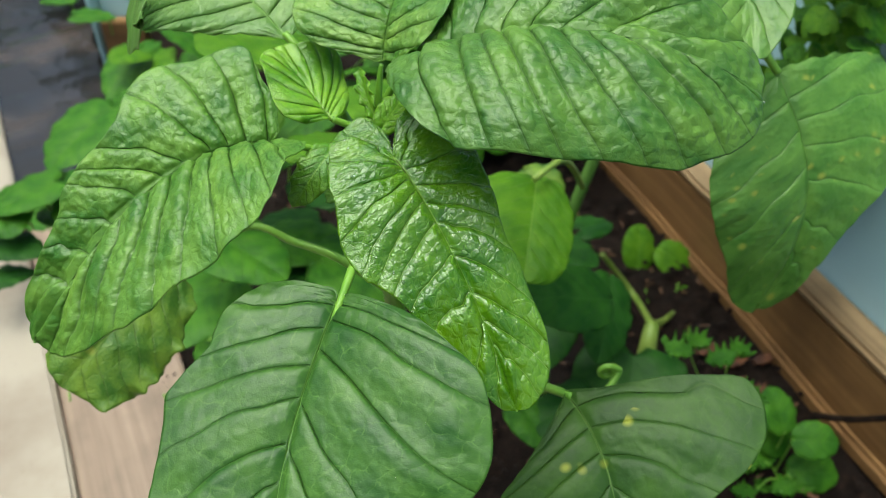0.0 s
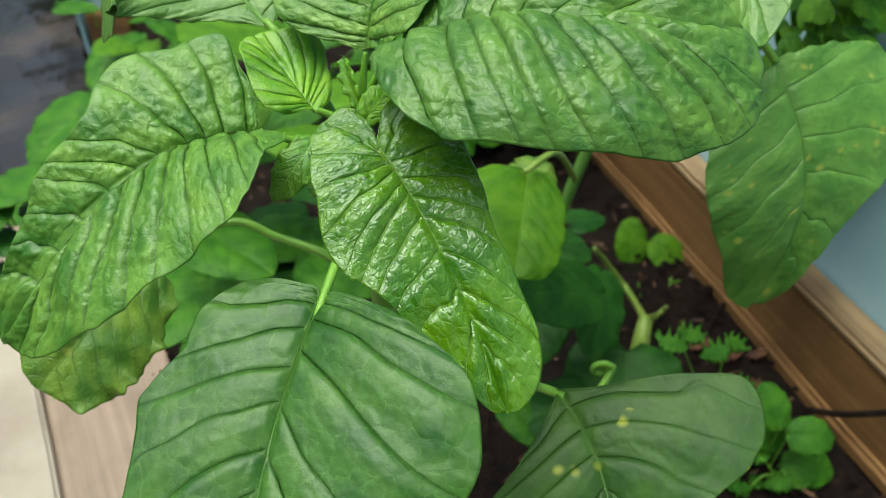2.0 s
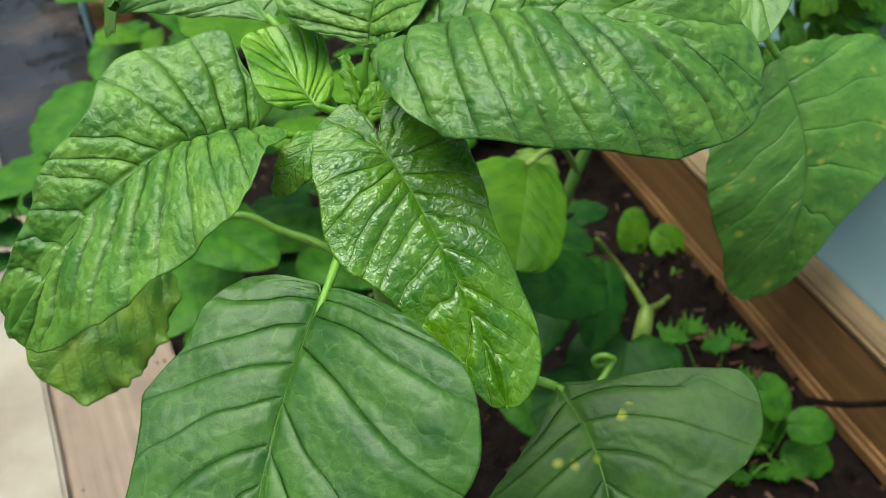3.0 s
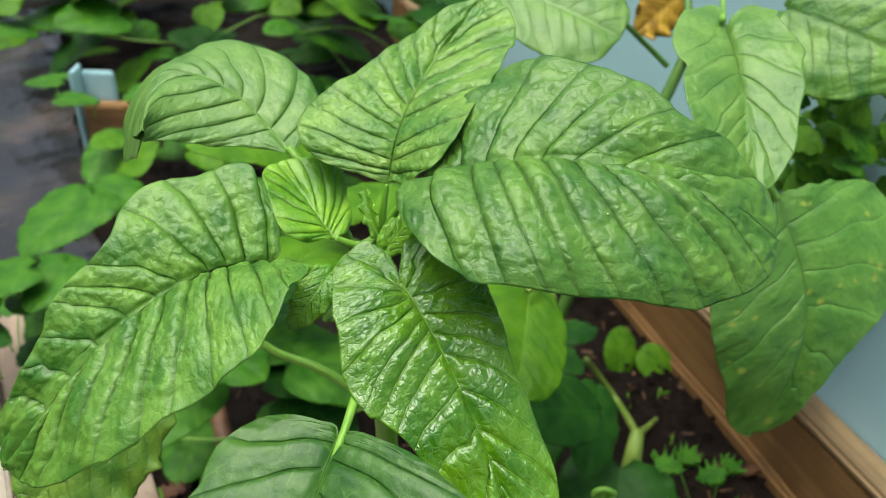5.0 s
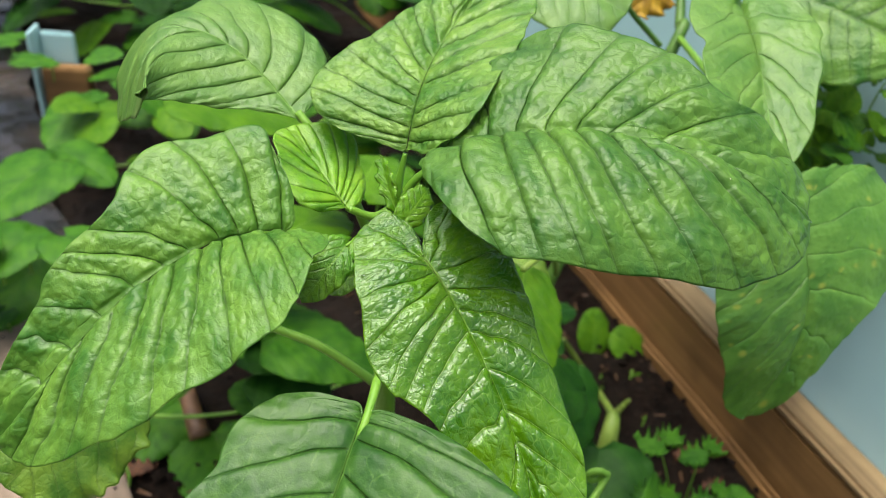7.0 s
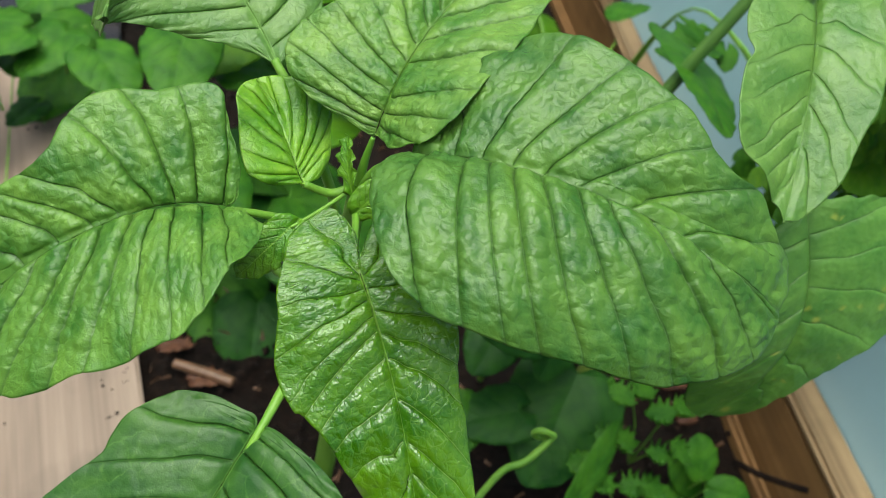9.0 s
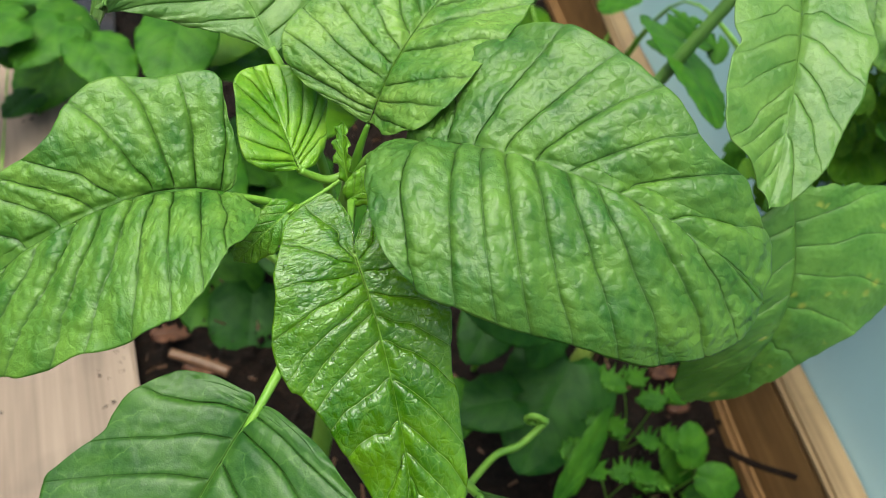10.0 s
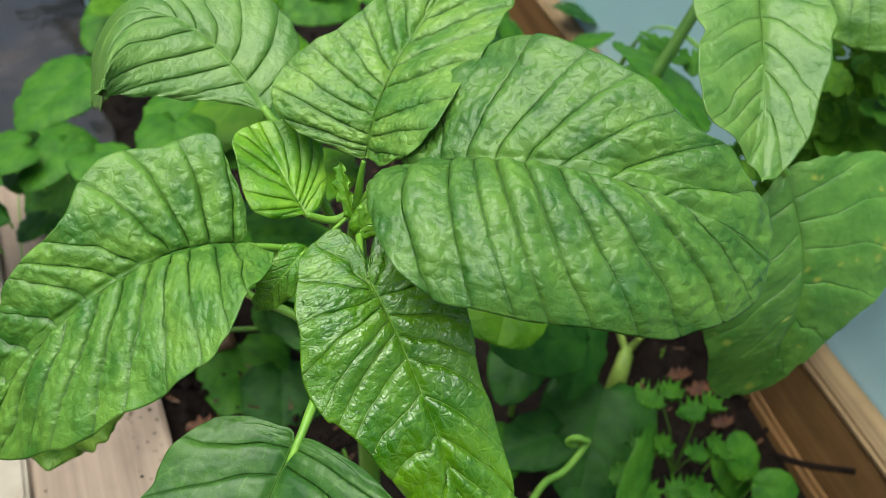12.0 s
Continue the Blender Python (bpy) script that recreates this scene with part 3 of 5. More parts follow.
tagged(wall, "pale blue painted wall behind the bed board", "wall", kind="structure")

# the left border of the bed
EDGE = math.degrees(math.atan2(0.53, 1.0))
edge_at = Vector((-0.42, 0.53, 0))
eal = Vector((-math.sin(radians(EDGE)), math.cos(radians(EDGE)), 0))
eout = Vector((-eal.y, eal.x, 0))
w = plank("border_board", 2.4, 0.20, 0.035, WHITE, Matrix.Translation(edge_at + eout * 0.10 + eal * 0.2 - Vector((0, 0, 0.005))) @ pose(0, 0, 0, 0, 0, EDGE), 7)
tagged(w, "off-white weathered board bordering the bed", "board")
p = plank("ground_plank", 1.25, 0.15, 0.022, PALE_BOARD, Matrix.Translation(edge_at - eout * 0.076 + eal * -0.12 - Vector((0, 0, 0.006))) @ pose(0, 0, 0, 0, 0, EDGE), 8)
tagged(p, "pale pinkish plank lying flat on the soil", "plank")

# wet black sheet lying beside the bed, with a soil hump under it
sheet_x, sheet_y = np.meshgrid(np.linspace(0, 1, 60), np.linspace(0, 1, 90), indexing="ij")
corner, across, ahead_ = np.array((-0.80, 1.02, 0.0)), np.array((0.30, 0.05, 0)), np.array((-0.62, 1.35, 0))
sp = corner + sheet_x[..., None] * across + sheet_y[..., None] * ahead_
rag = 0.05 * wobble(sheet_y * 30, sheet_y * 0 + 2, 8)
sp[..., 0] += rag * (sheet_x - 0.3)
sp[..., 2] = 0.012 + 0.006 * wobble(sp[..., 0] * 22, sp[..., 1] * 22, 12) + 0.002 * wobble(sp[..., 0] * 90, sp[..., 1] * 90, 13)
q = 90
sheet = mesh_object("ground_sheet", sp.reshape(-1, 3), [(i * q + j, (i + 1) * q + j, (i + 1) * q + j + 1, i * q + j + 1) for i in range(59) for j in range(89)], PLASTIC)
sheet.modifiers.new("thickness", "SOLIDIFY").thickness = 0.002
tagged(sheet, "wet black plastic sheet strewn with bits of soil", "plastic sheet")

# far end of the bed: a low board, brown below, pale blue above
end = thing("bed_end", (-0.6, 1.6, 0), "low end of the bed, brown board with a pale blue panel", "board")
bpy.context.view_layer.update()
under(plank("board", 0.085, 0.03, 0.150, BOARD, pose(-0.628, 1.49, -0.01, 0, 0, 90), 4), end)
under(plank("panel", 0.062, 0.012, 0.205, BLUE, pose(-0.645, 1.515, -0.01, 0, 0, 90), 6), end)
under(plank("post", 0.008, 0.05, 0.215, BLUE, pose(-0.682, 1.50, -0.01, 0, 0, 90), 9, 0.002), end)

# ---- plants ----
def leafy(parent, base, tip, half, mat, face=(0, -0.35, 0.95), bow=0.12, side=0.0, **more):
    """A leaf from its base to its tip, bowed towards its upper side."""
    b, t, f = Vector(base), Vector(tip), Vector(face).normalized()
    way = t - b
    cross = way.cross(f).normalized()
    arch = f * way.length * bow
    more = {"shape": (0.40, 0.62), "fold": (0.2, 0.2), "curl": (-0.5, -0.5), "relief": 0.5, "ruffle": 0.4, "fine": 0.5, "veins": 7, **more}
    spine = [b, b + way / 3 + arch + cross * side, b + way * 2 / 3 + arch + cross * side, t]
    return blade(parent, [tuple(p) for p in spine], face=tuple(f), half=half, mat=mat, **more)


HEART = dict(shape=(0.22, 0.62), lobe=0.014, veins=5, relief=0.4, ruffle=0.5, fine=0.45, lift=(0.55, 0.55))


def heart(parent, centre, size, mat, heading=0.0, tilt=0.0, seed=1, **more):
    """A heart-shaped leaf about a centre; heading in degrees in plan, tilt by which the tip hangs."""
    c = Vector(centre)
    h, t = radians(heading), radians(tilt)
    way = Vector((math.sin(h) * math.cos(t), math.cos(h) * math.cos(t), -math.sin(t)))
    face = Vector((math.sin(h) * math.sin(t), math.cos(h) * math.sin(t), math.cos(t)))
    return leafy(parent, c - way * size * 0.5, c + way * size * 0.5, size * 0.48, mat, tuple(face), 0.06, seed=seed, **{**HEART, **more})


# the amaranth in front
plant = thing("amaranth_plant", (-0.03, 0.43, 0), "tall leafy green amaranth with large puckered leaves, rooted in the bed", "plant")
TOP = (-0.036, 0.388, 0.572)
stalk(plant, [(-0.03, 0.43, -0.02), (-0.028, 0.42, 0.25), (-0.036, 0.395, 0.48), TOP], 0.011, 0.0045, STALK, "stem", 14, "upright ribbed green stem", 0.06)
leaf_l = broad_leaf(plant, spine=[(-0.087, 0.3487, 0.5793), (-0.1297, 0.3386, 0.5888), (-0.163, 0.2975, 0.5741), (-0.2286, 0.291, 0.4864)], face=(0, -0.507, 0.862), roll=(-0.1779, 0.2519, 0.1172), half=0.0588, fold=(0.425, 0.3651), curl=(-0.3292, -0.3795), drift=(-0.0034, -0.0075), cup=(0.4859, 0.1471),
               right=[(-0.02, 8), (0.0216, 30.1), (0.0424, 41.4), (0.0596, 50.2), (0.0897, 53.5), (0.135, 52.2), (0.182, 50.5), (0.255, 53.1), (0.316, 52.1), (0.373, 46.3), (0.422, 37.8), (0.47, 32.5), (0.556, 31.1), (0.617, 28.5), (0.655, 25.8), (0.689, 21.7), (0.747, 17.2), (0.818, 12.5), (0.87, 9.38), (0.908, 4.3), (0.934, -3.55)],
               left=[(-0.05, -2), (-0.09, -11), (-0.10, -24), (-0.06, -40), (0.01, -53), (0.09, -63), (0.208, -70), (0.279, -68.9), (0.369, -68.2), (0.481, -65.2), (0.54, -61.2), (0.595, -59.9), (0.641, -58.7), (0.697, -55.4), (0.749, -49.6), (0.806, -44.5), (0.859, -37.6), (0.893, -30.6), (0.92, -20.4)], tip=(0.933, -11.6),
               veins_right=[(0.018, 0.196), (0.099, 0.288), (0.168, 0.376), (0.235, 0.473), (0.336, 0.606), (0.419, 0.661), (0.513, 0.693), (0.611, 0.762), (0.706, 0.815), (0.794, 0.867)],
               veins_left=[(0.021, 0.257), (0.083, 0.347), (0.171, 0.448), (0.231, 0.55), (0.297, 0.641), (0.389, 0.713), (0.47, 0.792), (0.569, 0.852), (0.675, 0.916), (0.766, 0.966)],
               mat=MATURE, seed=11, relief=1.45, label="large mottled green leaf with deep veins")
leaf_c = broad_leaf(plant, spine=[(-0.0243, 0.3297, 0.5833), (-0.0141, 0.3145, 0.5796), (0.0105, 0.2851, 0.5559), (0.0364, 0.2453, 0.5034)], face=(0, -0.406, 0.914), roll=(0.2108, -0.2641, -0.0009), half=0.0456, fold=(0.1593, 0.0605), curl=(-0.5316, -0.3003), drift=(0.0135, -0.0165), cup=(0.254, -0.0605),
               right=[(-0.23, -3.58), (-0.421, -2.24), (-0.527, 4.37), (-0.49, 15.2), (-0.397, 23.5), (-0.157, 30.8), (0.00264, 36.1), (0.139, 38.4), (0.289, 44), (0.368, 46.4), (0.45, 46.3), (0.535, 43.5), (0.546, 41.5), (0.634, 34.8), (0.719, 30.5), (0.815, 25.2), (0.994, 12.7)],
               left=[(-0.219, -8.35), (-0.344, -18.5), (-0.318, -27.7), (-0.0766, -34.3), (0.127, -38.1), (0.3, -36.7), (0.414, -34.4), (0.514, -30), (0.611, -26.3), (0.705, -25.9), (0.788, -24.7), (0.849, -23.8), (0.905, -22.5), (0.967, -18.2), (1.01, -11.6), (1.03, -3.31)], tip=(1.03, 3.88),
               veins_right=[(0.052, 0.267), (0.091, 0.397), (0.146, 0.546), (0.208, 0.655), (0.287, 0.728), (0.348, 0.758), (0.451, 0.788), (0.581, 0.82), (0.711, 0.86), (0.795, 0.944), (0.877, 0.976)],
               veins_left=[(0.074, 0.234), (0.146, 0.525), (0.264, 0.621), (0.363, 0.683), (0.457, 0.74), (0.586, 0.821), (0.713, 0.874), (0.796, 0.91), (0.86, 0.951)],
               mat=GLOSSY, seed=12, relief=1.2, pucker=0.7, rib=0.0008, label="glossy bright green young leaf")
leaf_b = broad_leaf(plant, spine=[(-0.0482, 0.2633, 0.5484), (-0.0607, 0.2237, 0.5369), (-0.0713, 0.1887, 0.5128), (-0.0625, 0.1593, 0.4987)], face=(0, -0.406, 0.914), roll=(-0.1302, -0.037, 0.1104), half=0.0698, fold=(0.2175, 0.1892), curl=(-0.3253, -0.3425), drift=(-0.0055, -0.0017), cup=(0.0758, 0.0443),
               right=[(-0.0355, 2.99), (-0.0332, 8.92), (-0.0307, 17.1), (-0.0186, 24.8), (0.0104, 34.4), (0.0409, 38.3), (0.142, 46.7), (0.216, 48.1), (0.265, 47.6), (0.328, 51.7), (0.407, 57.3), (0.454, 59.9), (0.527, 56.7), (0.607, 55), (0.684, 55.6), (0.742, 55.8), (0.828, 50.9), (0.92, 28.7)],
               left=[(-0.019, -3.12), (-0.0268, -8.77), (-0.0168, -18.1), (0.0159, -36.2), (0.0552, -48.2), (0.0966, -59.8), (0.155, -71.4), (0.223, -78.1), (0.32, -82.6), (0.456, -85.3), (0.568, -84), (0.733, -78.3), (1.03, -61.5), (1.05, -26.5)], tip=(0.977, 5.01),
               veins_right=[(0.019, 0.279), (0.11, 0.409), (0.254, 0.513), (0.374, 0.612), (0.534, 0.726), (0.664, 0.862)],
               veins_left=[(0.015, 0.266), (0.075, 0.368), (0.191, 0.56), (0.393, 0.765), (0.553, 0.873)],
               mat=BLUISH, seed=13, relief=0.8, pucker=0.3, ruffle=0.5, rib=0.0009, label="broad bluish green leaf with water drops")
leaf_r = broad_leaf(plant, spine=[(-0.0154, 0.3797, 0.6047), (-0.0082, 0.3629, 0.6408), (0.1056, 0.3423, 0.659), (0.1661, 0.3578, 0.6094)], face=(0, -0.406, 0.914), roll=(0.4429, -0.4898, -0.1238), half=0.0753, fold=(0.3125, 0.3553), curl=(-0.1613, -1.063), drift=(0.0242, -0.1292), cup=(-0.0574, 0.1675),
               right=[(0.06, 18.8), (0.12, 36.1), (0.174, 51.2), (0.226, 65.5), (0.279, 73.3), (0.321, 77.4), (0.392, 77.2), (0.473, 78), (0.535, 77.6), (0.621, 74.7), (0.679, 74.1), (0.769, 70.7), (0.809, 63.5), (0.869, 54.9), (0.923, 42)],
               left=[(0.0487, -1.34), (0.03, -20.7), (0.0703, -36.9), (0.16, -55), (0.27, -63.4), (0.352, -65.8), (0.421, -63.8), (0.516, -57.4), (0.57, -50.7), (0.644, -42.3), (0.687, -33.2), (0.744, -24.7), (0.803, -22.6), (0.863, -11.8), (0.923, -2.19), (0.934, 10.1)], tip=(0.933, 22.8),
               veins_right=[(0.152, 0.376), (0.266, 0.444), (0.323, 0.506), (0.373, 0.561), (0.427, 0.619), (0.494, 0.696), (0.549, 0.771), (0.636, 0.85), (0.724, 0.919)],
               veins_left=[(0.221, 0.246), (0.296, 0.455), (0.367, 0.552), (0.432, 0.626), (0.5, 0.708), (0.593, 0.79), (0.692, 0.877), (0.79, 0.985)],
               mat=PUCKERED, seed=14, relief=1.4, label="largest mottled green leaf with puckered skin")
leaf_u = broad_leaf(plant, spine=[(-0.033, 0.3926, 0.6017), (-0.0292, 0.4055, 0.6377), (-0.0205, 0.4637, 0.6288), (0.0172, 0.5055, 0.6663)], face=(0, -0.507, 0.862), roll=(0.3121, -0.0611, -0.2607), half=0.0599, fold=(0.3142, 0.3747), curl=(-0.3591, -0.2231), drift=(0.0108, -0.0421), cup=(-0.0056, 0.2017),
               right=[(0.015, 6.44), (0.0144, 15.4), (0.0579, 26.2), (0.0858, 33.6), (0.145, 40.2), (0.235, 45), (0.357, 45.8), (0.549, 47.6), (0.715, 43.8), (0.848, 40.3), (0.937, 33.3), (1, 19.6)],
               left=[(-0.00516, -3.48), (0.0163, -13.9), (0.0312, -28.9), (0.066, -41.7), (0.128, -49.9), (0.198, -54), (0.268, -55.1), (0.337, -53.3), (0.412, -44.5), (0.489, -36.3), (0.635, -26.9), (0.781, -18.8), (0.92, -11.6)], tip=(1.01, 2),
               veins_right=[(0.046, 0.167), (0.105, 0.254), (0.175, 0.337), (0.338, 0.494), (0.443, 0.656), (0.561, 0.754), (0.677, 0.828), (0.786, 0.911)],
               veins_left=[(0.03, 0.148), (0.056, 0.243), (0.11, 0.353), (0.198, 0.433), (0.275, 0.511), (0.347, 0.587), (0.425, 0.666), (0.508, 0.733), (0.582, 0.798), (0.691, 0.87)],
               mat=CRINKLED, seed=15, relief=0.9, label="light green leaf standing up")
leaf_a = broad_leaf(plant, spine=[(-0.0889, 0.4304, 0.5953), (-0.1053, 0.4565, 0.6013), (-0.1655, 0.4909, 0.674), (-0.1943, 0.4605, 0.5869)], face=(-0.406, -0.507, 0.76), roll=(-0.3383, -0.1603, 0.1102), half=0.045, fold=(0.0665, -0.0738), curl=(-0.0111, -0.3274), drift=(-0.1064, -0.0405), cup=(0.2202, 0.0926),
               right=[(0.05, 8), (0.12, 22), (0.2, 36), (0.3, 44), (0.42, 44), (0.55, 38), (0.7, 28), (0.85, 24), (0.95, 18)],
               left=[(0.04, -3), (0.12, -10), (0.2, -22), (0.3, -38), (0.45, -56), (0.6, -67), (0.75, -71), (0.88, -66), (0.98, -52)], tip=(1.03, -18),
               veins_right=[(0.102, 0.233), (0.19, 0.347), (0.28, 0.46), (0.357, 0.573), (0.443, 0.687), (0.525, 0.8), (0.624, 0.913)],
               veins_left=[(0.186, 0.275), (0.273, 0.429), (0.357, 0.584), (0.447, 0.738), (0.55, 0.893)],
               mat=FRESH, seed=16, relief=0.7, pucker=0.4, rib=0.0012, label="pale green arching leaf")
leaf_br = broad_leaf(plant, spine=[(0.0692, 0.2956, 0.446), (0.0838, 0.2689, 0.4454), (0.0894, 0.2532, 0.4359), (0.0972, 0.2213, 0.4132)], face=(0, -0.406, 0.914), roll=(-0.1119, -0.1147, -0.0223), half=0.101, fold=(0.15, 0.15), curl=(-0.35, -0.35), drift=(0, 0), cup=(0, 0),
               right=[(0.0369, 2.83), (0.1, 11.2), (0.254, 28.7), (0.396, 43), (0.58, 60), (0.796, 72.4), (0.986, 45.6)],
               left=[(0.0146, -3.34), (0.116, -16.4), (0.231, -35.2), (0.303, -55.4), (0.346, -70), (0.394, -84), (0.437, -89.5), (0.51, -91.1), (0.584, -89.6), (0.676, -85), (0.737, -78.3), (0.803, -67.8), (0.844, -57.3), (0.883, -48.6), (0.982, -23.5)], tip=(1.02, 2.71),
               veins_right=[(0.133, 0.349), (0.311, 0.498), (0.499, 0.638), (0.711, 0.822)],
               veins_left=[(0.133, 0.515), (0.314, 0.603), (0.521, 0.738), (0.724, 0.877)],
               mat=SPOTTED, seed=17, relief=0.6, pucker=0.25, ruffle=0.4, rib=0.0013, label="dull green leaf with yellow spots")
leaf_f = broad_leaf(plant, spine=[(-0.0597, 0.3757, 0.5768), (-0.071, 0.3869, 0.5846), (-0.0756, 0.4015, 0.5861), (-0.0909, 0.4127, 0.5983)], face=(0, -0.507, 0.862), roll=(-0.5084, 0.1963, -0.0829), half=0.0307, fold=(0.1473, 0.2337), curl=(-0.3502, -0.3158), drift=(-0, -0.0041), cup=(-0, 0.0393),
               right=[(0.0275, 9.22), (0.202, 17.5), (0.478, 22.4), (0.666, 26.4), (0.806, 26.8), (0.885, 21.2), (0.977, 10.7), (1.03, 4.05)],
               left=[(0.0394, -5.78), (0.0825, -13.3), (0.143, -21.1), (0.243, -25.3), (0.548, -23.2), (0.884, -19.3), (1, -16.4), (1.05, -9.26)], tip=(1.05, -2.08),
               veins_right=[(0.049, 0.33), (0.095, 0.54), (0.156, 0.658), (0.227, 0.751), (0.389, 0.856), (0.7, 0.93)],
               veins_left=[(0.057, 0.163), (0.104, 0.31), (0.172, 0.455), (0.291, 0.674), (0.469, 0.821), (0.7, 0.902)],
               mat=SHOOT, seed=18, relief=1.3, pucker=0.25, step=0.0008, label="small fan-like young leaf")
leaf_t = leafy(plant, (-0.0595, 0.356, 0.5685), (-0.079, 0.335, 0.5475), 0.0105, SHOOT, (0.2, -0.5, 0.85), 0.1, seed=19, fine=1.0, relief=0.3, veins=6, label="tiny young leaf")
leaf_s = leafy(plant, (-0.0371, 0.3758, 0.5793), (-0.0451, 0.3919, 0.5981), 0.0052, SHOOT, (-0.5, -0.85, 0.2), 0.08, seed=20, fine=1.2, relief=0.2, veins=5, ruffle=0.6, shape=(0.5, 0.5), fold=(0.5, 0.5), label="narrow folded bud leaf")
leaf_s2 = leafy(plant, (-0.0318, 0.3668, 0.5774), (-0.0207, 0.3805, 0.5883), 0.0085, SHOOT, (0.3, -0.6, 0.7), 0.1, seed=23, fine=1.0, relief=0.25, veins=5, label="tiny young leaf")
leaf_t2 = leafy(plant, (-0.0580, 0.3821, 0.5285), (-0.0687, 0.3773, 0.5200), 0.0075, SHOOT, seed=24, fine=0.9)
leaf_ll = leafy(plant, (-0.1919, 0.4216, 0.4312), (-0.2440, 0.3330, 0.4060), 0.043, YELLOWED, (0.35, -0.75, 0.55), 0.16, seed=25, fine=0.7, relief=0.7, ruffle=1.5, shape=(0.4, 0.3), curl=(-0.3, -1.6), label="yellowing lower leaf with a torn edge")
stalk(leaf_l, [(-0.034, 0.390, 0.525), (-0.052, 0.372, 0.552), (-0.072, 0.356, 0.571), (-0.086, 0.3485, 0.5778)], 0.0030, 0.0014, STALK, "petiole")
stalk(leaf_c, [(-0.036, 0.389, 0.555), (-0.0325, 0.366, 0.574), (-0.0285, 0.344, 0.5805), (-0.0245, 0.331, 0.5822)], 0.0024, 0.0009, STALK, "petiole")
stalk(leaf_b, [(-0.034, 0.392, 0.49), (-0.036, 0.335, 0.530), (-0.041, 0.290, 0.551), (-0.0458, 0.2645, 0.5500), (-0.049, 0.256, 0.5450)], 0.0034, 0.0013, STALK, "petiole")
stalk(leaf_r, [(-0.036, 0.388, 0.560), (-0.029, 0.384, 0.588), (-0.0165, 0.380, 0.6030)], 0.003, 0.0013, STALK, "petiole")
stalk(leaf_u, [TOP, (-0.035, 0.390, 0.587), (-0.0332, 0.3922, 0.6005)], 0.0028, 0.0012, STALK, "petiole")
stalk(leaf_a, [(-0.034, 0.394, 0.49), (-0.050, 0.402, 0.545), (-0.072, 0.414, 0.585), (-0.090, 0.427, 0.602)], 0.0032, 0.0022, STALK, "petiole")
stalk(leaf_f, [TOP, (-0.047, 0.381, 0.569), (-0.0598, 0.3758, 0.5762)], 0.0026, 0.0018, STALK, "petiole")
stalk(leaf_br, [(-0.03, 0.405, 0.33), (0.02, 0.345, 0.40), (0.055, 0.308, 0.437), (0.073, 0.292, 0.446)], 0.0036, 0.0025, STALK, "petiole")
stalk(leaf_t, [TOP, (-0.048, 0.370, 0.570), (-0.060, 0.355, 0.568)], 0.0011, 0.0008, STALK, "petiole")
stalk(leaf_ll, [(-0.031, 0.402, 0.42), (-0.0716, 0.4171, 0.4414), (-0.1028, 0.4246, 0.4503), (-0.1346, 0.4272, 0.4612), (-0.1919, 0.4216, 0.4312)], 0.0032, 0.0022, STALK, "petiole")

def drops(leaf, count, r0, r1, seed, low=0.1, high=0.9):
    """Water beads standing on a leaf's upper side, one mass of tiny beads."""
    me = leaf.data
    r = np.random.RandomState(seed)
    co = np.empty(len(me.vertices) * 3)
    me.vertices.foreach_get("co", co)
    co = co.reshape(-1, 3)
    nv = np.empty(len(me.vertices) * 3)
    me.vertices.foreach_get("normal", nv)
    nv = nv.reshape(-1, 3)
    verts, faces = [], []
    picks = r.randint(int(len(co) * low), int(len(co) * high), count)
    for k in picks:
        n_ = Vector(nv[k])
        if n_.z < 0:
            n_ = -n_
        a = n_.orthogonal().normalized()
        b_ = n_.cross(a)
        size = r0 + (r1 - r0) * r.rand() ** 3
        sx, sy = r.uniform(0.8, 1.25), r.uniform(0.8, 1.25)
        n0 = len(verts)
        for up, wide_ in ((-0.15, 0.85), (0.15, 1.0), (0.42, 0.72)):
            for q in range(8):
                g = q * math.pi / 4
                verts.append(Vector(co[k]) + size * (n_ * up + a * math.cos(g) * wide_ * sx + b_ * math.sin(g) * wide_ * sy))
        verts.append(Vector(co[k]) + n_ * size * 0.55)
        for ring in (0, 8):
            faces += [(n0 + ring + q, n0 + ring + (q + 1) % 8, n0 + ring + 8 + (q + 1) % 8, n0 + ring + 8 + q) for q in range(8)]
        faces += [(n0 + 16 + q, n0 + 16 + (q + 1) % 8, n0 + 24) for q in range(8)]
    ob = mesh_object("dew", verts, faces, WATER)
    ob.visible_shadow = False
    tagged(ob, "small clear water drops", kind="stuff")
    return under(ob, leaf)


def blemish(leaf, at, size, mat, label, seed):
    """A small flat mark lying on a leaf's skin where the leaf comes nearest to a place."""
    me, r = leaf.data, random.Random(seed)
    k = min(range(len(me.vertices)), key=lambda i: (me.vertices[i].co - Vector(at)).length_squared)
    n_ = me.vertices[k].normal.copy()
    if n_.z < 0:
        n_ = -n_
    a = n_.orthogonal().normalized()
    b_ = n_.cross(a)
    c = me.vertices[k].co + n_ * 0.0003
    rim = [c + (a * math.cos(g) + b_ * math.sin(g) * 0.6) * size * r.uniform(0.7, 1.2) - n_ * 0.0002 for g in np.linspace(0, 2 * math.pi, 11)[:-1]]
    ob = mesh_object("blemish", [c, *rim], [(0, 1 + i, 1 + (i + 1) % 10) for i in range(10)], mat)
    tagged(ob, label)
    return under(ob, leaf)


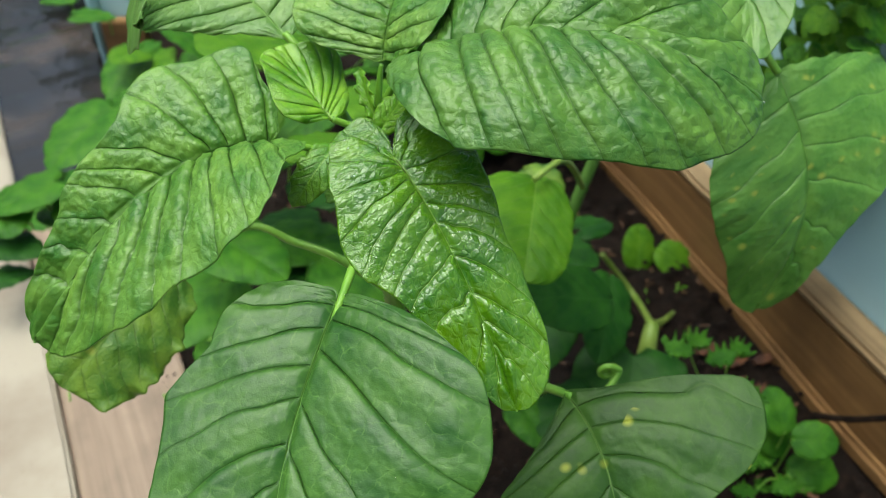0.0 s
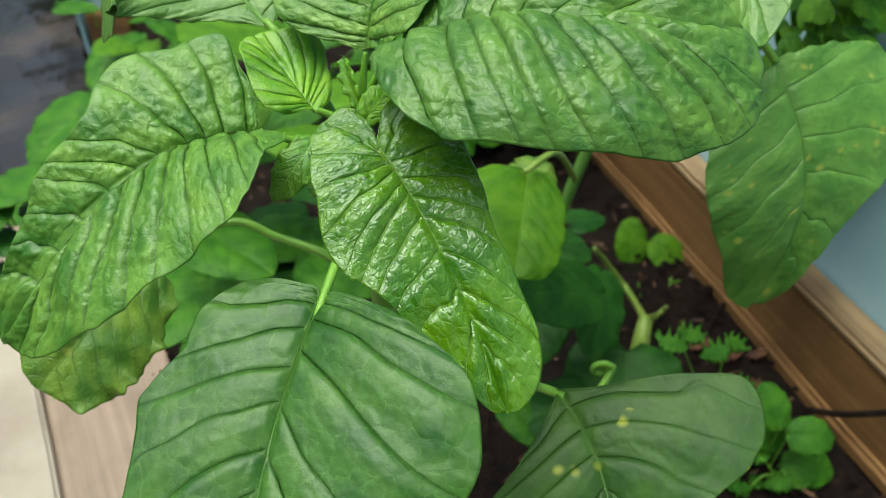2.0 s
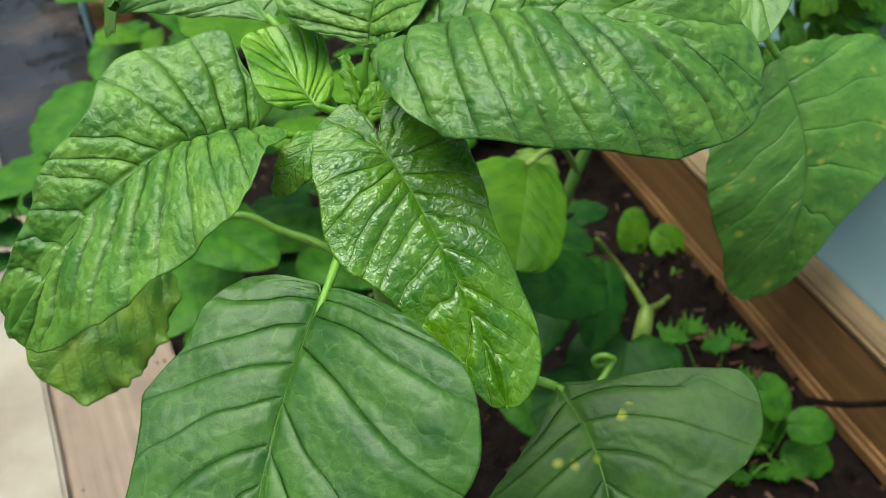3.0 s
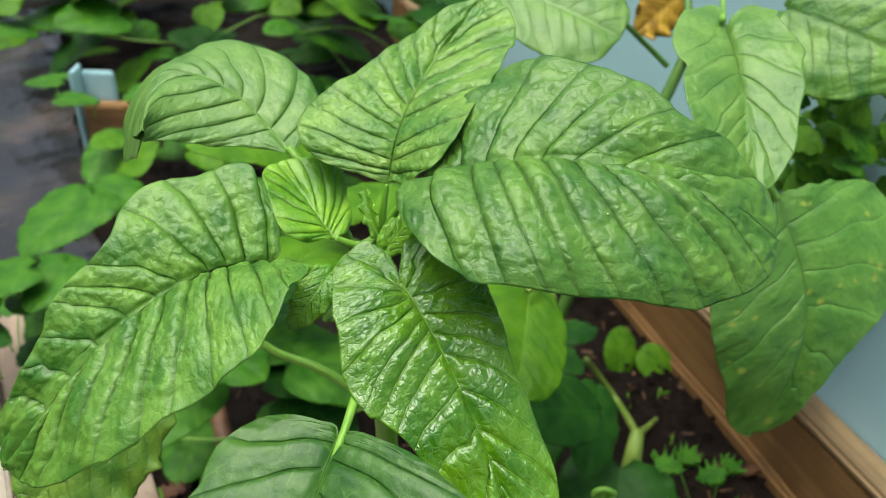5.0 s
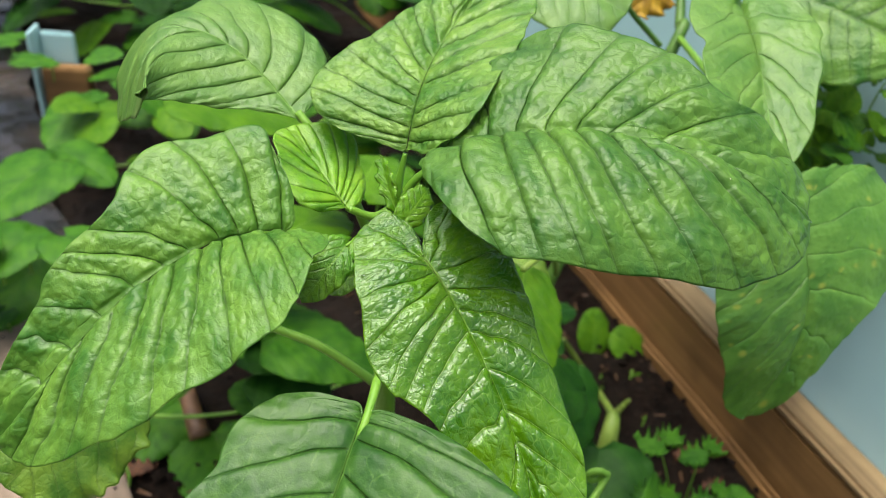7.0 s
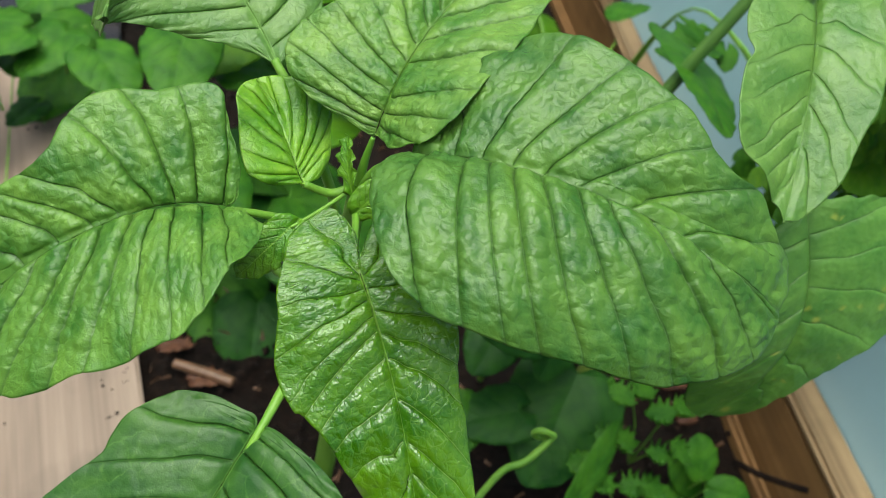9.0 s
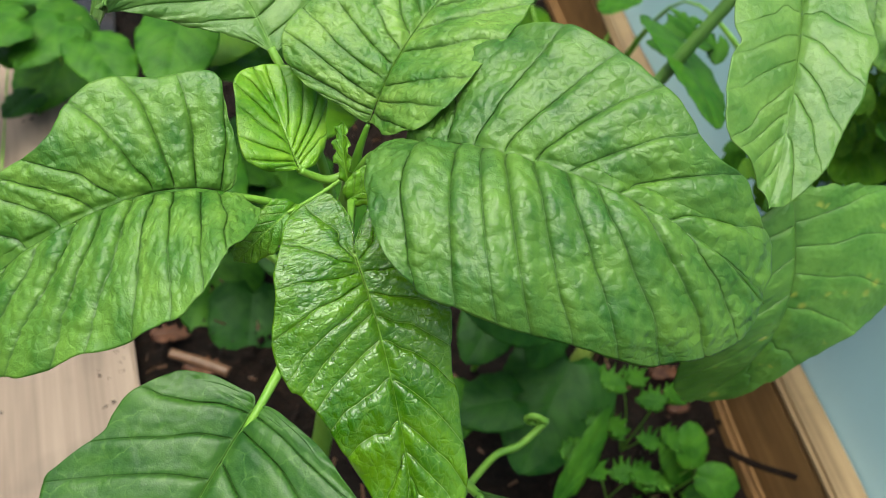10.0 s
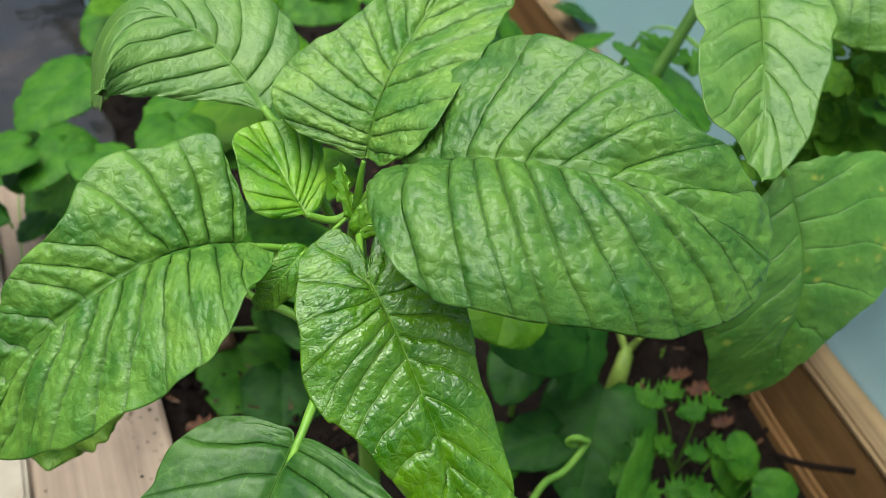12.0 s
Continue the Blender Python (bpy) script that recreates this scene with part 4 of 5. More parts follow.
for k, (at, size) in enumerate((((0.078, 0.295, 0.606), 0.0016), ((0.072, 0.294, 0.606), 0.0012), ((0.018, 0.300, 0.610), 0.0012))):
    blemish(leaf_r, at, size, BROWN_STALK, "tiny rusty brown mark", 70 + k)
# dark patch laid on the blade in place of a small hole
blemish(leaf_r, (0.108, 0.314, 0.621), 0.0028, DARK_STALK, "small dark green patch standing for a hole in the leaf", 75)

drops(leaf_b, 110, 0.0004, 0.0011, 1)
drops(leaf_c, 160, 0.0005, 0.0015, 2, 0.02, 0.55)
drops(leaf_r, 70, 0.0004, 0.0013, 3)
drops(leaf_u, 60, 0.0004, 0.0010, 4, 0.02, 0.5)
drops(leaf_br, 25, 0.0004, 0.0010, 5)

# the amaranth behind
back = thing("amaranth_plant", (0.14, 0.76, 0), "second green amaranth with spotted lower leaves, close to the blue wall", "plant")
BACK_TOP = (0.2646, 0.8782, 0.5712)
stalk(back, [(0.13, 0.77, -0.02), (0.146, 0.723, 0.245), (0.2444, 0.7937, 0.5155), (0.2588, 0.8287, 0.5333), BACK_TOP], 0.008, 0.004, DARK_STALK, "stem", 12, "leaning green stem", 0.05)
leaf_q = broad_leaf(back, spine=[(0.1844, 0.5448, 0.6432), (0.179, 0.4826, 0.6365), (0.1837, 0.4503, 0.5933), (0.1636, 0.4159, 0.5905)], face=(0, -0.707, 0.707), roll=(-0.1612, 0.1636, 0.2336), half=0.0421, fold=(0.3345, 0.3216), curl=(-0.267, -0.2446), drift=(-0.0079, -0.0093), cup=(0.059, 0.0526),
               right=[(-0.0893, -0.359), (-0.104, 13.8), (0.00299, 31), (0.161, 41), (0.278, 39), (0.328, 36.2), (0.394, 39.5), (0.522, 40), (0.666, 38.2), (0.765, 33.9), (0.813, 24.4), (0.846, 14.3), (0.884, -1.38)],
               left=[(-0.0503, -9.56), (-0.0773, -23.1), (-0.0026, -33.5), (0.0439, -30.9), (0.169, -38.6), (0.237, -40.5), (0.301, -36.7), (0.411, -35.5), (0.498, -31.4), (0.585, -29.3), (0.675, -27.8), (0.796, -22.5), (0.885, -17.1)], tip=(0.927, -11.2),
               veins_right=[(0.102, 0.418), (0.199, 0.514), (0.3, 0.626), (0.399, 0.791), (0.507, 0.823), (0.599, 0.876), (0.703, 0.946)],
               veins_left=[(0.102, 0.381), (0.194, 0.537), (0.307, 0.681), (0.43, 0.807), (0.58, 0.923)],
               mat=FRESH, seed=21, relief=0.7, pucker=0.5, label="bright light green leaf with a brown mark at its base")
leaf_rr = broad_leaf(back, spine=[(0.2264, 0.4881, 0.5442), (0.252, 0.452, 0.4974), (0.2649, 0.4319, 0.4691), (0.2393, 0.4371, 0.3689)], face=(0, -0.914, 0.406), roll=(0.209, -0.0157, -0.1202), half=0.0696, fold=(0.1012, 0.1877), curl=(-0.3582, -0.3181), drift=(0.0083, 0.0015), cup=(-0.1299, 0.0015),
               right=[(0.0045, 4.43), (0.0435, 19.8), (0.124, 45.6), (0.217, 66.4), (0.415, 73.6), (0.651, 67), (0.801, 51), (0.919, 35.8), (0.978, 20.7)],
               left=[(-0.013, -4.2), (-0.01, -20), (0.013, -48), (0.05, -74), (0.14, -95), (0.33, -94), (0.48, -78), (0.55, -59), (0.6, -45.5), (0.7, -30), (0.81, -20.7), (0.914, -15.6), (0.97, -8)], tip=(0.997, 3.73),
               veins_right=[(0.107, 0.314), (0.23, 0.511), (0.387, 0.707), (0.564, 0.861)],
               veins_left=[(0.095, 0.251), (0.189, 0.382), (0.299, 0.512), (0.451, 0.643), (0.626, 0.774), (0.744, 0.905)],
               mat=DROOPING, seed=22, relief=0.5, pucker=0.4, label="drooping dull green leaf with yellow spots")
leaf_p = leafy(back, (0.2875, 0.6868, 0.6140), (0.3749, 0.6163, 0.5938), 0.060, MATURE, (-0.2, -0.8, 0.55), 0.1, seed=31, fine=0.8, relief=0.8, rib=(0.001, 0.5))
leaf_g = leafy(back, (0.0478, 0.6702, 0.6278), (0.1359, 0.6225, 0.6056), 0.045, FRESH, (0, -0.6, 0.8), 0.06, seed=32, fine=0.7, shape=(0.4, 0.35))
leaf_y = leafy(back, (0.2547, 0.8769, 0.5679), (0.2092, 0.8469, 0.5354), 0.026, WITHERED, (0.2, -0.8, 0.5), 0.05, seed=33, ruffle=3.0, relief=1.2, label="small withered yellow leaf")
leaf_cy = leafy(back, (0.0799, 0.5590, 0.4083), (0.0619, 0.4583, 0.3816), 0.046, LIME, (0.1, -0.6, 0.8), 0.05, seed=34, fine=0.7, shape=(0.3, 0.3), skew=0.2, label="lime green leaf in the shade")
stalk(leaf_cy, [(0.150, 0.70, 0.30), (0.1070, 0.5859, 0.4093), (0.0752, 0.5425, 0.4198)], 0.0034, 0.0026, PALE_STALK, "petiole")
stalk(leaf_q, [BACK_TOP, (0.2825, 0.8401, 0.5891), (0.178, 0.535, 0.650)], 0.003, 0.002, STALK, "petiole")
stalk(leaf_rr, [(0.2528, 0.8127, 0.5268), (0.205, 0.52, 0.57), (0.219, 0.472, 0.553)], 0.0034, 0.0024, STALK, "petiole")
stalk(leaf_g, [(0.2329, 0.7973, 0.5193), (0.2028, 0.7931, 0.5446), (0.1548, 0.7518, 0.5842), (0.0734, 0.6873, 0.6208)], 0.003, 0.0022, DARK_STALK, "petiole")
leafy(back, (0.0744, 0.5977, 0.3922), (0.1021, 0.5620, 0.3808), 0.022, YELLOWED, seed=35, label="pale faded leaf")
leafy(back, (0.2044, 0.8785, 0.4033), (0.2437, 0.6790, 0.4359), 0.035, WEED, (0.3, -0.4, 0.85), 0.08, seed=36)
leafy(back, (0.4402, 0.7947, 0.4185), (0.3764, 0.6895, 0.4037), 0.042, LIME, (-0.2, -0.5, 0.8), 0.1, seed=37)
for k, (a, c) in enumerate((((0.2658, 0.8770, 0.3942), 0.020), ((0.2474, 0.8863, 0.4004), 0.022), ((0.2817, 0.8698, 0.3895), 0.018), ((0.2444, 0.9174, 0.3739), 0.028), ((0.2328, 0.9031, 0.3610), 0.026))):
    heart(back, a, c * 1.6, WEED, 40 + 70 * k, 20, seed=40 + k)

# leaves under the front plant, its shade put into their dark green
shade = thing("shade_weed", (0.13, 0.66, 0), "broad-leaved weed under the amaranth, its green darkened for the shade there", "weed")
stalk(shade, [(0.13, 0.66, -0.01), (0.12, 0.62, 0.15), (0.115, 0.60, 0.28)], 0.004, 0.002, STALK, "stem")
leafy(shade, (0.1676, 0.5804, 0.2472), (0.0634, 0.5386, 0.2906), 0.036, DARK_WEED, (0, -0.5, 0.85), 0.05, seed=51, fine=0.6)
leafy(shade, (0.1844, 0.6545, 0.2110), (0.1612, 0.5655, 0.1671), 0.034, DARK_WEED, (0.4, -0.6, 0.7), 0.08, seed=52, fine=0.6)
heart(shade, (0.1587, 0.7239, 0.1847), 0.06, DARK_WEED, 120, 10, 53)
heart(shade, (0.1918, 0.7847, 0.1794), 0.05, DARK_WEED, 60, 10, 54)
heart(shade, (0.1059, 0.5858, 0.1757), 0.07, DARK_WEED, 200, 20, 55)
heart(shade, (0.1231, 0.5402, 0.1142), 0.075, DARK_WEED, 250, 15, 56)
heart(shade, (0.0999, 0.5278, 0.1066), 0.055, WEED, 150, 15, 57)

# pale forked seedling with a curling tendril
fork = thing("forked_seedling", (0.2520, 0.6710, -0.0000), "stout pale green stem that forks, with a curled tendril", "seedling")
F0 = (0.257, 0.692, 0.097)
stalk(fork, [(0.2520, 0.6700, -0.0100), (0.2504, 0.6705, 0.0703), F0], 0.0140, 0.0085, PALE_STALK, "stem", 14, "stout yellowish green stem")
stalk(fork, [F0, (0.2616, 0.8031, 0.0458), (0.2089, 0.8000, 0.1200)], 0.0048, 0.0036, PALE_STALK, "branch")
stalk(fork, [F0, (0.3100, 0.7932, 0.0029), (0.3235, 0.8014, 0.0127)], 0.006, 0.0025, PALE_STALK, "branch")
# sits low under the front leaves, so takes the shade-darkened green
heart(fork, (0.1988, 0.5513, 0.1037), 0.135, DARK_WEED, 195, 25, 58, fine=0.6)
leafy(fork, (0.2041, 0.4371, 0.1452), (0.2364, 0.5242, 0.2020), 0.016, WEED, (0.3, -0.7, 0.6), 0.05, seed=59, shape=(0.6, 0.8))
spiral = [Vector((0.1289, 0.4162, 0.3243)) + Vector((0.008 * (1 - k / 22) * math.cos(k * 0.6), 0.003 * k / 22, 0.008 * (1 - k / 22) * math.sin(k * 0.6))) for k in range(22)]
stalk(fork, [(0.0876, 0.3642, 0.2775), (0.1054, 0.3908, 0.3012), (0.1222, 0.4002, 0.3104), *spiral], 0.0030, 0.0010, STALK, "tendril", 8, "pale curled tendril")

# creeping heart-leaved vine over the bed
vine = thing("creeping_vine", (-0.22, 0.70, 0), "creeping vine with rounded heart-shaped green leaves", "vine")
stalk(vine, [(-0.50, 0.95, 0.0), (-0.35, 0.75, 0.03), (-0.20, 0.72, 0.05), (-0.05, 0.80, 0.04), (0.08, 0.95, 0.02)], 0.003, 0.002, STALK, "runner")
for k, (at, size, mat, head, tilt) in enumerate((
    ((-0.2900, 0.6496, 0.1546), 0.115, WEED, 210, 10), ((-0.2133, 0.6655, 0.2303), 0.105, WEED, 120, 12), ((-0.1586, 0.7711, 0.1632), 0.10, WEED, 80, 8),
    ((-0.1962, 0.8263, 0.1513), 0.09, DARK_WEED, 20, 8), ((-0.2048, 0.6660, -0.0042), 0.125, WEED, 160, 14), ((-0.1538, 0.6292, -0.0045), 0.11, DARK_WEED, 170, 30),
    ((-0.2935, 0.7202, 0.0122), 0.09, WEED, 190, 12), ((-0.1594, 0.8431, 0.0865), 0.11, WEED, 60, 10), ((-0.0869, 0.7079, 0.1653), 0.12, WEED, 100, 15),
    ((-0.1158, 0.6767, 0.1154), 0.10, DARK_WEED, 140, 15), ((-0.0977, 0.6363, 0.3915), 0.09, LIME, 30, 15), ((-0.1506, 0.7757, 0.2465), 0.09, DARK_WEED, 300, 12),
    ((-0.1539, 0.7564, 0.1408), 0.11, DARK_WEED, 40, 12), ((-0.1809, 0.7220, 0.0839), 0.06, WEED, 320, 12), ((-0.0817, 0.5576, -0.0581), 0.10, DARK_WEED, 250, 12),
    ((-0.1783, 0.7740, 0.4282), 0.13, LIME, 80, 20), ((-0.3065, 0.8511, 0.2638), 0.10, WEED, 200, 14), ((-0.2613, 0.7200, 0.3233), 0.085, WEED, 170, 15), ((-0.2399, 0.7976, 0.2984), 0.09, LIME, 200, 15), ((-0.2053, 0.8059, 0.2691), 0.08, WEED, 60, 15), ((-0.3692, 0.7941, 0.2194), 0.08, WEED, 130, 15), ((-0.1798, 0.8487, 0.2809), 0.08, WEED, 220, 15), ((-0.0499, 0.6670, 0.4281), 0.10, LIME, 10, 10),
)):
    ob = heart(vine, at, size, mat, head, tilt, 60 + k)
    foot = Vector((at[0] + 0.008, at[1] + 0.03, max(at[2] - 0.06, 0.0)))
    stalk(ob, [foot, (foot + Vector(at)) / 2 + Vector((0.01, 0, 0.01)), at], 0.0018, 0.0013, STALK, "petiole", 6)

# vine on the border at the left
edge_vine = thing("creeping_vine", (-0.62, 1.0, 0), "creeping vine trailing over the pale border boards", "vine")
stalk(edge_vine, [(-0.62, 1.03, 0.04), (-0.59, 0.94, 0.05), (-0.53, 0.80, 0.04), (-0.45, 0.62, 0.04)], 0.0012, 0.0012, STALK, "runner")
for k, (at, size, mat, head, tilt) in enumerate((
    ((-0.5202, 0.9835, 0.1830), 0.135, WEED, 210, 15), ((-0.5493, 0.8478, 0.1769), 0.085, WEED, 230, 10), ((-0.5753, 0.8335, 0.1598), 0.09, WEED, 150, 12), ((-0.5545, 0.8048, 0.1256), 0.065, DARK_WEED, 100, 10),
    ((-0.5664, 0.7819, 0.0983), 0.055, DARK_WEED, 60, 10), ((-0.5690, 0.9443, 0.1363), 0.07, WEED, 20, 10), ((-0.5365, 0.8757, 0.1323), 0.06, WEED, 300, 10), ((-0.5336, 1.2290, 0.1563), 0.12, WEED, 200, 20),
    ((-0.6522, 1.4312, 0.1697), 0.07, WEED, 80, 10), ((-0.7493, 1.5042, 0.1744), 0.08, WEED, 280, 10), ((-0.4534, 1.0562, 0.1809), 0.10, WEED, 120, 15), ((-0.4928, 0.8648, 0.1616), 0.085, WEED, 200, 15),
    ((-0.5262, 0.9223, 0.0521), 0.12, WEED, 190, 20), ((-0.5653, 1.0640, 0.0366), 0.10, WEED, 90, 12), ((-0.5331, 0.8516, 0.0578), 0.05, DARK_WEED, 200, 8), ((-0.6168, 1.0361, 0.0090), 0.10, WEED, 60, 12), ((-0.3565, 0.6175, -0.0448), 0.04, WEED, 60, 10), ((-0.3227, 0.6314, -0.0295), 0.05, WEED, 160, 10),
)):
    ob = heart(edge_vine, at, size, mat, head, tilt, 90 + k)
    foot = Vector((at[0] + 0.008, at[1] + 0.03, max(at[2] - 0.05, 0.02)))
    stalk(ob, [foot, (foot + Vector(at)) / 2 + Vector((0.01, 0, 0.01)), at], 0.0018, 0.0013, STALK, "petiole", 6)

# seedlings between the plant and the board
def seedling(base, tip, half, mat, seed):
    foot = (base[0] + 0.004, base[1] + 0.012, 0)
    s = thing("seedling", foot, "small seedling with an oval green leaf in dark soil", "seedling", "seedlings in the bed")
    stalk(s, [(foot[0], foot[1], -0.006), (foot[0], foot[1] - 0.004, max(base[2] * 0.5, 0.002)), base], 0.0016, 0.0011, STALK, "stem", 6)
    leafy(s, base, tip, half, mat, (0.1, -0.6, 0.8), 0.08, seed=seed, shape=(0.42, 0.55), lobe=0.004, fine=0.45)


seedling((0.2954, 0.9088, -0.0040), (0.2971, 0.9540, 0.0499), 0.026, LIME, 131)
seedling((0.3272, 0.9297, 0.0210), (0.3761, 0.9065, -0.0066), 0.028, LIME, 132)
seedling((0.3439, 0.8629, -0.0104), (0.3849, 0.8457, -0.0309), 0.022, LIME, 133)
seedling((0.2937, 0.8495, -0.0264), (0.3271, 0.8575, -0.0168), 0.018, WEED, 134)
seedling((0.3795, 0.5477, 0.0746), (0.3649, 0.5874, 0.1065), 0.021, WEED, 135)
seedling((0.3880, 0.5414, 0.0701), (0.4377, 0.5377, 0.0712), 0.022, WEED, 136)
seedling((0.3621, 0.5879, 0.0696), (0.3914, 0.5502, 0.0247), 0.024, WEED, 137)
seedling((0.3979, 0.5418, 0.0147), (0.4565, 0.5368, 0.0087), 0.024, WEED, 138)
seedling((0.3028, 0.7158, -0.0272), (0.3629, 0.7320, -0.0389), 0.022, WEED, 139)
seedling((0.3393, 0.7718, -0.0226), (0.3520, 0.7380, -0.0317), 0.018, WEED, 140)
seedling((0.2939, 0.8324, -0.0748), (0.3109, 0.8461, -0.0585), 0.016, WEED, 141)


def feathery(root, tips, seed):
    """A weed with cut, toothed leaflets along thin stalks."""
    r = random.Random(seed)
    w = thing("feathery_weed", root, "low weed with toothed bright green leaflets", "weed", "feathery weeds in the bed")
    for tip in tips:
        stalk(w, [root, (Vector(root) + Vector(tip)) / 2 + Vector((0, 0, 0.015)), tip], 0.0014, 0.0009, STALK, "stalk", 6)
        for f in (0.98,):
            for sgn in (-1, 1):
                at = Vector(root).lerp(Vector(tip), f) + Vector((sgn * 0.011, r.uniform(-0.008, 0.008), 0.006))
                heart(w, at, r.uniform(0.020, 0.030), WEED, sgn * 80 + r.uniform(-30, 30), r.uniform(0, 25), r.randint(1, 999), shape=(0.4, 0.5), lobe=0.0, ruffle=2.6)
    return w


feathery((0.3240, 0.5890, 0.0000), [(0.2402, 0.5430, 0.2201), (0.2822, 0.5370, 0.2156), (0.2367, 0.5040, 0.1807), (0.2915, 0.5063, 0.1850)], 1)
feathery((0.3070, 0.5220, 0.0000), [(0.2231, 0.4801, 0.1561), (0.2758, 0.4765, 0.1544)], 2)
feathery((0.3900, 0.5370, 0.0000), [(0.3555, 0.5460, 0.0197), (0.4011, 0.5293, -0.0003), (0.3555, 0.5230, -0.0078)], 3)

# bank of creepers behind the bed
rb = random.Random(7)
shapes = []
for k in range(5):
    proto = heart(None, (0, 0, 0), 0.12, (WEED, LIME, WEED, DARK_WEED, LIME)[k], 0, 0, 200 + k)
    shapes.append(proto.data)
    bpy.data.objects.remove(proto)


def creeper(root, spread, count, low, high, size, label, seed):
    r = random.Random(seed)
    c = thing("creeper", root, label, "creeper", "creepers behind the bed")
    p0 = Vector(root)
    runner = [p0 + Vector((spread[0] * (k / 4 - 0.5) * 2, spread[1] * r.uniform(-0.6, 0.6), low + 0.6 * (high - low) * r.random())) for k in range(5)]
    stalk(c, [tuple(p) for p in runner], 0.003, 0.002, STALK, "runner", 6)
    bpy.context.view_layer.update()
    for k in range(count):
        ob = new("leaf", r.choice(shapes[:4]))
        ob.modifiers.new("thickness", "SOLIDIFY").thickness = 0.0006
        ob.parent = c
        m = pose(r.uniform(-1, 1) * spread[0], r.uniform(-1, 1) * spread[1], r.uniform(low, high), r.uniform(-30, 10), r.uniform(-25, 25), r.uniform(90, 270))
        ob.matrix_local = m @ Matrix.Diagonal((*[size * r.uniform(0.6, 1.3)] * 3, 1))
    return c


creeper((-0.55, 1.95, 0), (0.40, 0.22), 46, 0.03, 0.32, 1.0, "dense creeper with heart-shaped leaves behind the end board", 1)
creeper((-1.20, 2.25, 0), (0.40, 0.30), 40, 0.02, 0.25, 1.0, "creeper with broad green leaves beside the plastic sheet", 2)
creeper((0.0, 1.95, 0), (0.35, 0.25), 46, 0.03, 0.40, 1.0, "dense creeper with heart-shaped leaves behind the end board", 3)
creeper((-0.25, 1.35, 0), (0.30, 0.16), 34, 0.02, 0.22, 0.85, "creeper with heart-shaped leaves inside the bed", 4)
creeper((0.10, 1.25, 0), (0.18, 0.20), 22, 0.02, 0.25, 0.75, "creeper with heart-shaped leaves inside the bed", 5)
creeper((-0.5, 2.7, 0), (1.2, 0.35), 70, 0.1, 0.6, 1.3, "bank of leafy creepers further back", 6)

# small-leaved shrub against the wall
shrub = thing("wall_shrub", (0.26, 1.2, 0), "small-leaved light green shrub against the blue wall", "shrub")
rs = random.Random(5)
bpy.context.view_layer.update()
S0 = Vector((0.4298, 0.8118, 0.4296))
for k in range(7):
    tip = S0 + Vector((rs.uniform(-0.06, 0.03), rs.uniform(-0.10, 0.04), rs.uniform(0.0, 0.12)))
    stalk(shrub, [(0.26 + rs.uniform(-0.01, 0.01), 1.2, -0.01), (0.30, 1.12, 0.30), S0 + Vector((0, 0, -0.1)), tip], 0.0022, 0.0008, STALK, "branch", 6)
for k in range(290):
    at = S0 + Vector((rs.uniform(-0.08, 0.04), rs.uniform(-0.12, 0.06), rs.uniform(-0.20, 0.14)))
    ob = new("leaf", shapes[rs.choice((0, 4, 4))])
    ob.parent = shrub
    ob.modifiers.new("thickness", "SOLIDIFY").thickness = 0.0005
    ob.matrix_world = Matrix.Translation(at) @ pose(0, 0, 0, rs.uniform(-10, 60), rs.uniform(-30, 30), rs.uniform(-40, 40)) @ Matrix.Diagonal((*[rs.uniform(0.12, 0.30)] * 3, 1))

# ---- litter ----
def shard(name, at, size, mat, label, category, seed, heading=0.0):
    ob = leafy(None, (at[0] - size / 2, at[1], at[2] + 0.006), (at[0] + size / 2, at[1] + 0.3 * size, at[2] + 0.008), size * 0.3, mat, (0, 0, 1), 0.1, seed=seed, ruffle=1.6, relief=1.0, name=name)
    return tagged(ob, label, category, "dead leaves on the soil")


DEAD = leaf_material("dead_leaf", (0.07, 0.022, 0.010), (0.19, 0.075, 0.03), (0.15, 0.07, 0.03), gloss=0.6, pucker=0.6)
rl = random.Random(3)
for k, at in enumerate(((0.3580, 0.7320, 0.0000), (0.3860, 0.7100, 0.0000), (-0.3000, 0.6620, 0.0000), (-0.2380, 0.5940, -0.0000), (-0.1860, 0.5610, 0.0000), (0.4280, 0.7140, 0.0000), (0.4020, 0.6620, 0.0000), (-0.3700, 0.7100, 0.0000))):
    shard("dead_leaf", at, rl.uniform(0.025, 0.05), DEAD, "curled reddish brown dead leaf on dark soil", "dead leaf", 300 + k)
stick = stalk(None, [(-0.2810, 0.8050, 0.0200), (-0.2600, 0.7560, 0.0200), (-0.2400, 0.7110, 0.0150)], 0.012, 0.013, LITTER, "stake", 8)
tagged(stick, "short pale wooden stake lying on the soil", "stake")
twig = stalk(None, [(-0.2300, 0.5730, 0.0120), (-0.1960, 0.5710, 0.0120), (-0.1580, 0.5660, 0.0120)], 0.006, 0.007, LITTER, "dry_stalk", 8)
tagged(twig, "dry brown plant stalk lying on the soil", "stalk")
rod = stalk(None, [(0.4460, 0.6070, 0.0300), (0.4720, 0.5850, 0.0500), (0.5010, 0.5600, 0.0850)], 0.004, 0.0038, SOIL, "iron_rod", 8)
tagged(rod, "dark rusty rod leaning on the timber board", "rod")
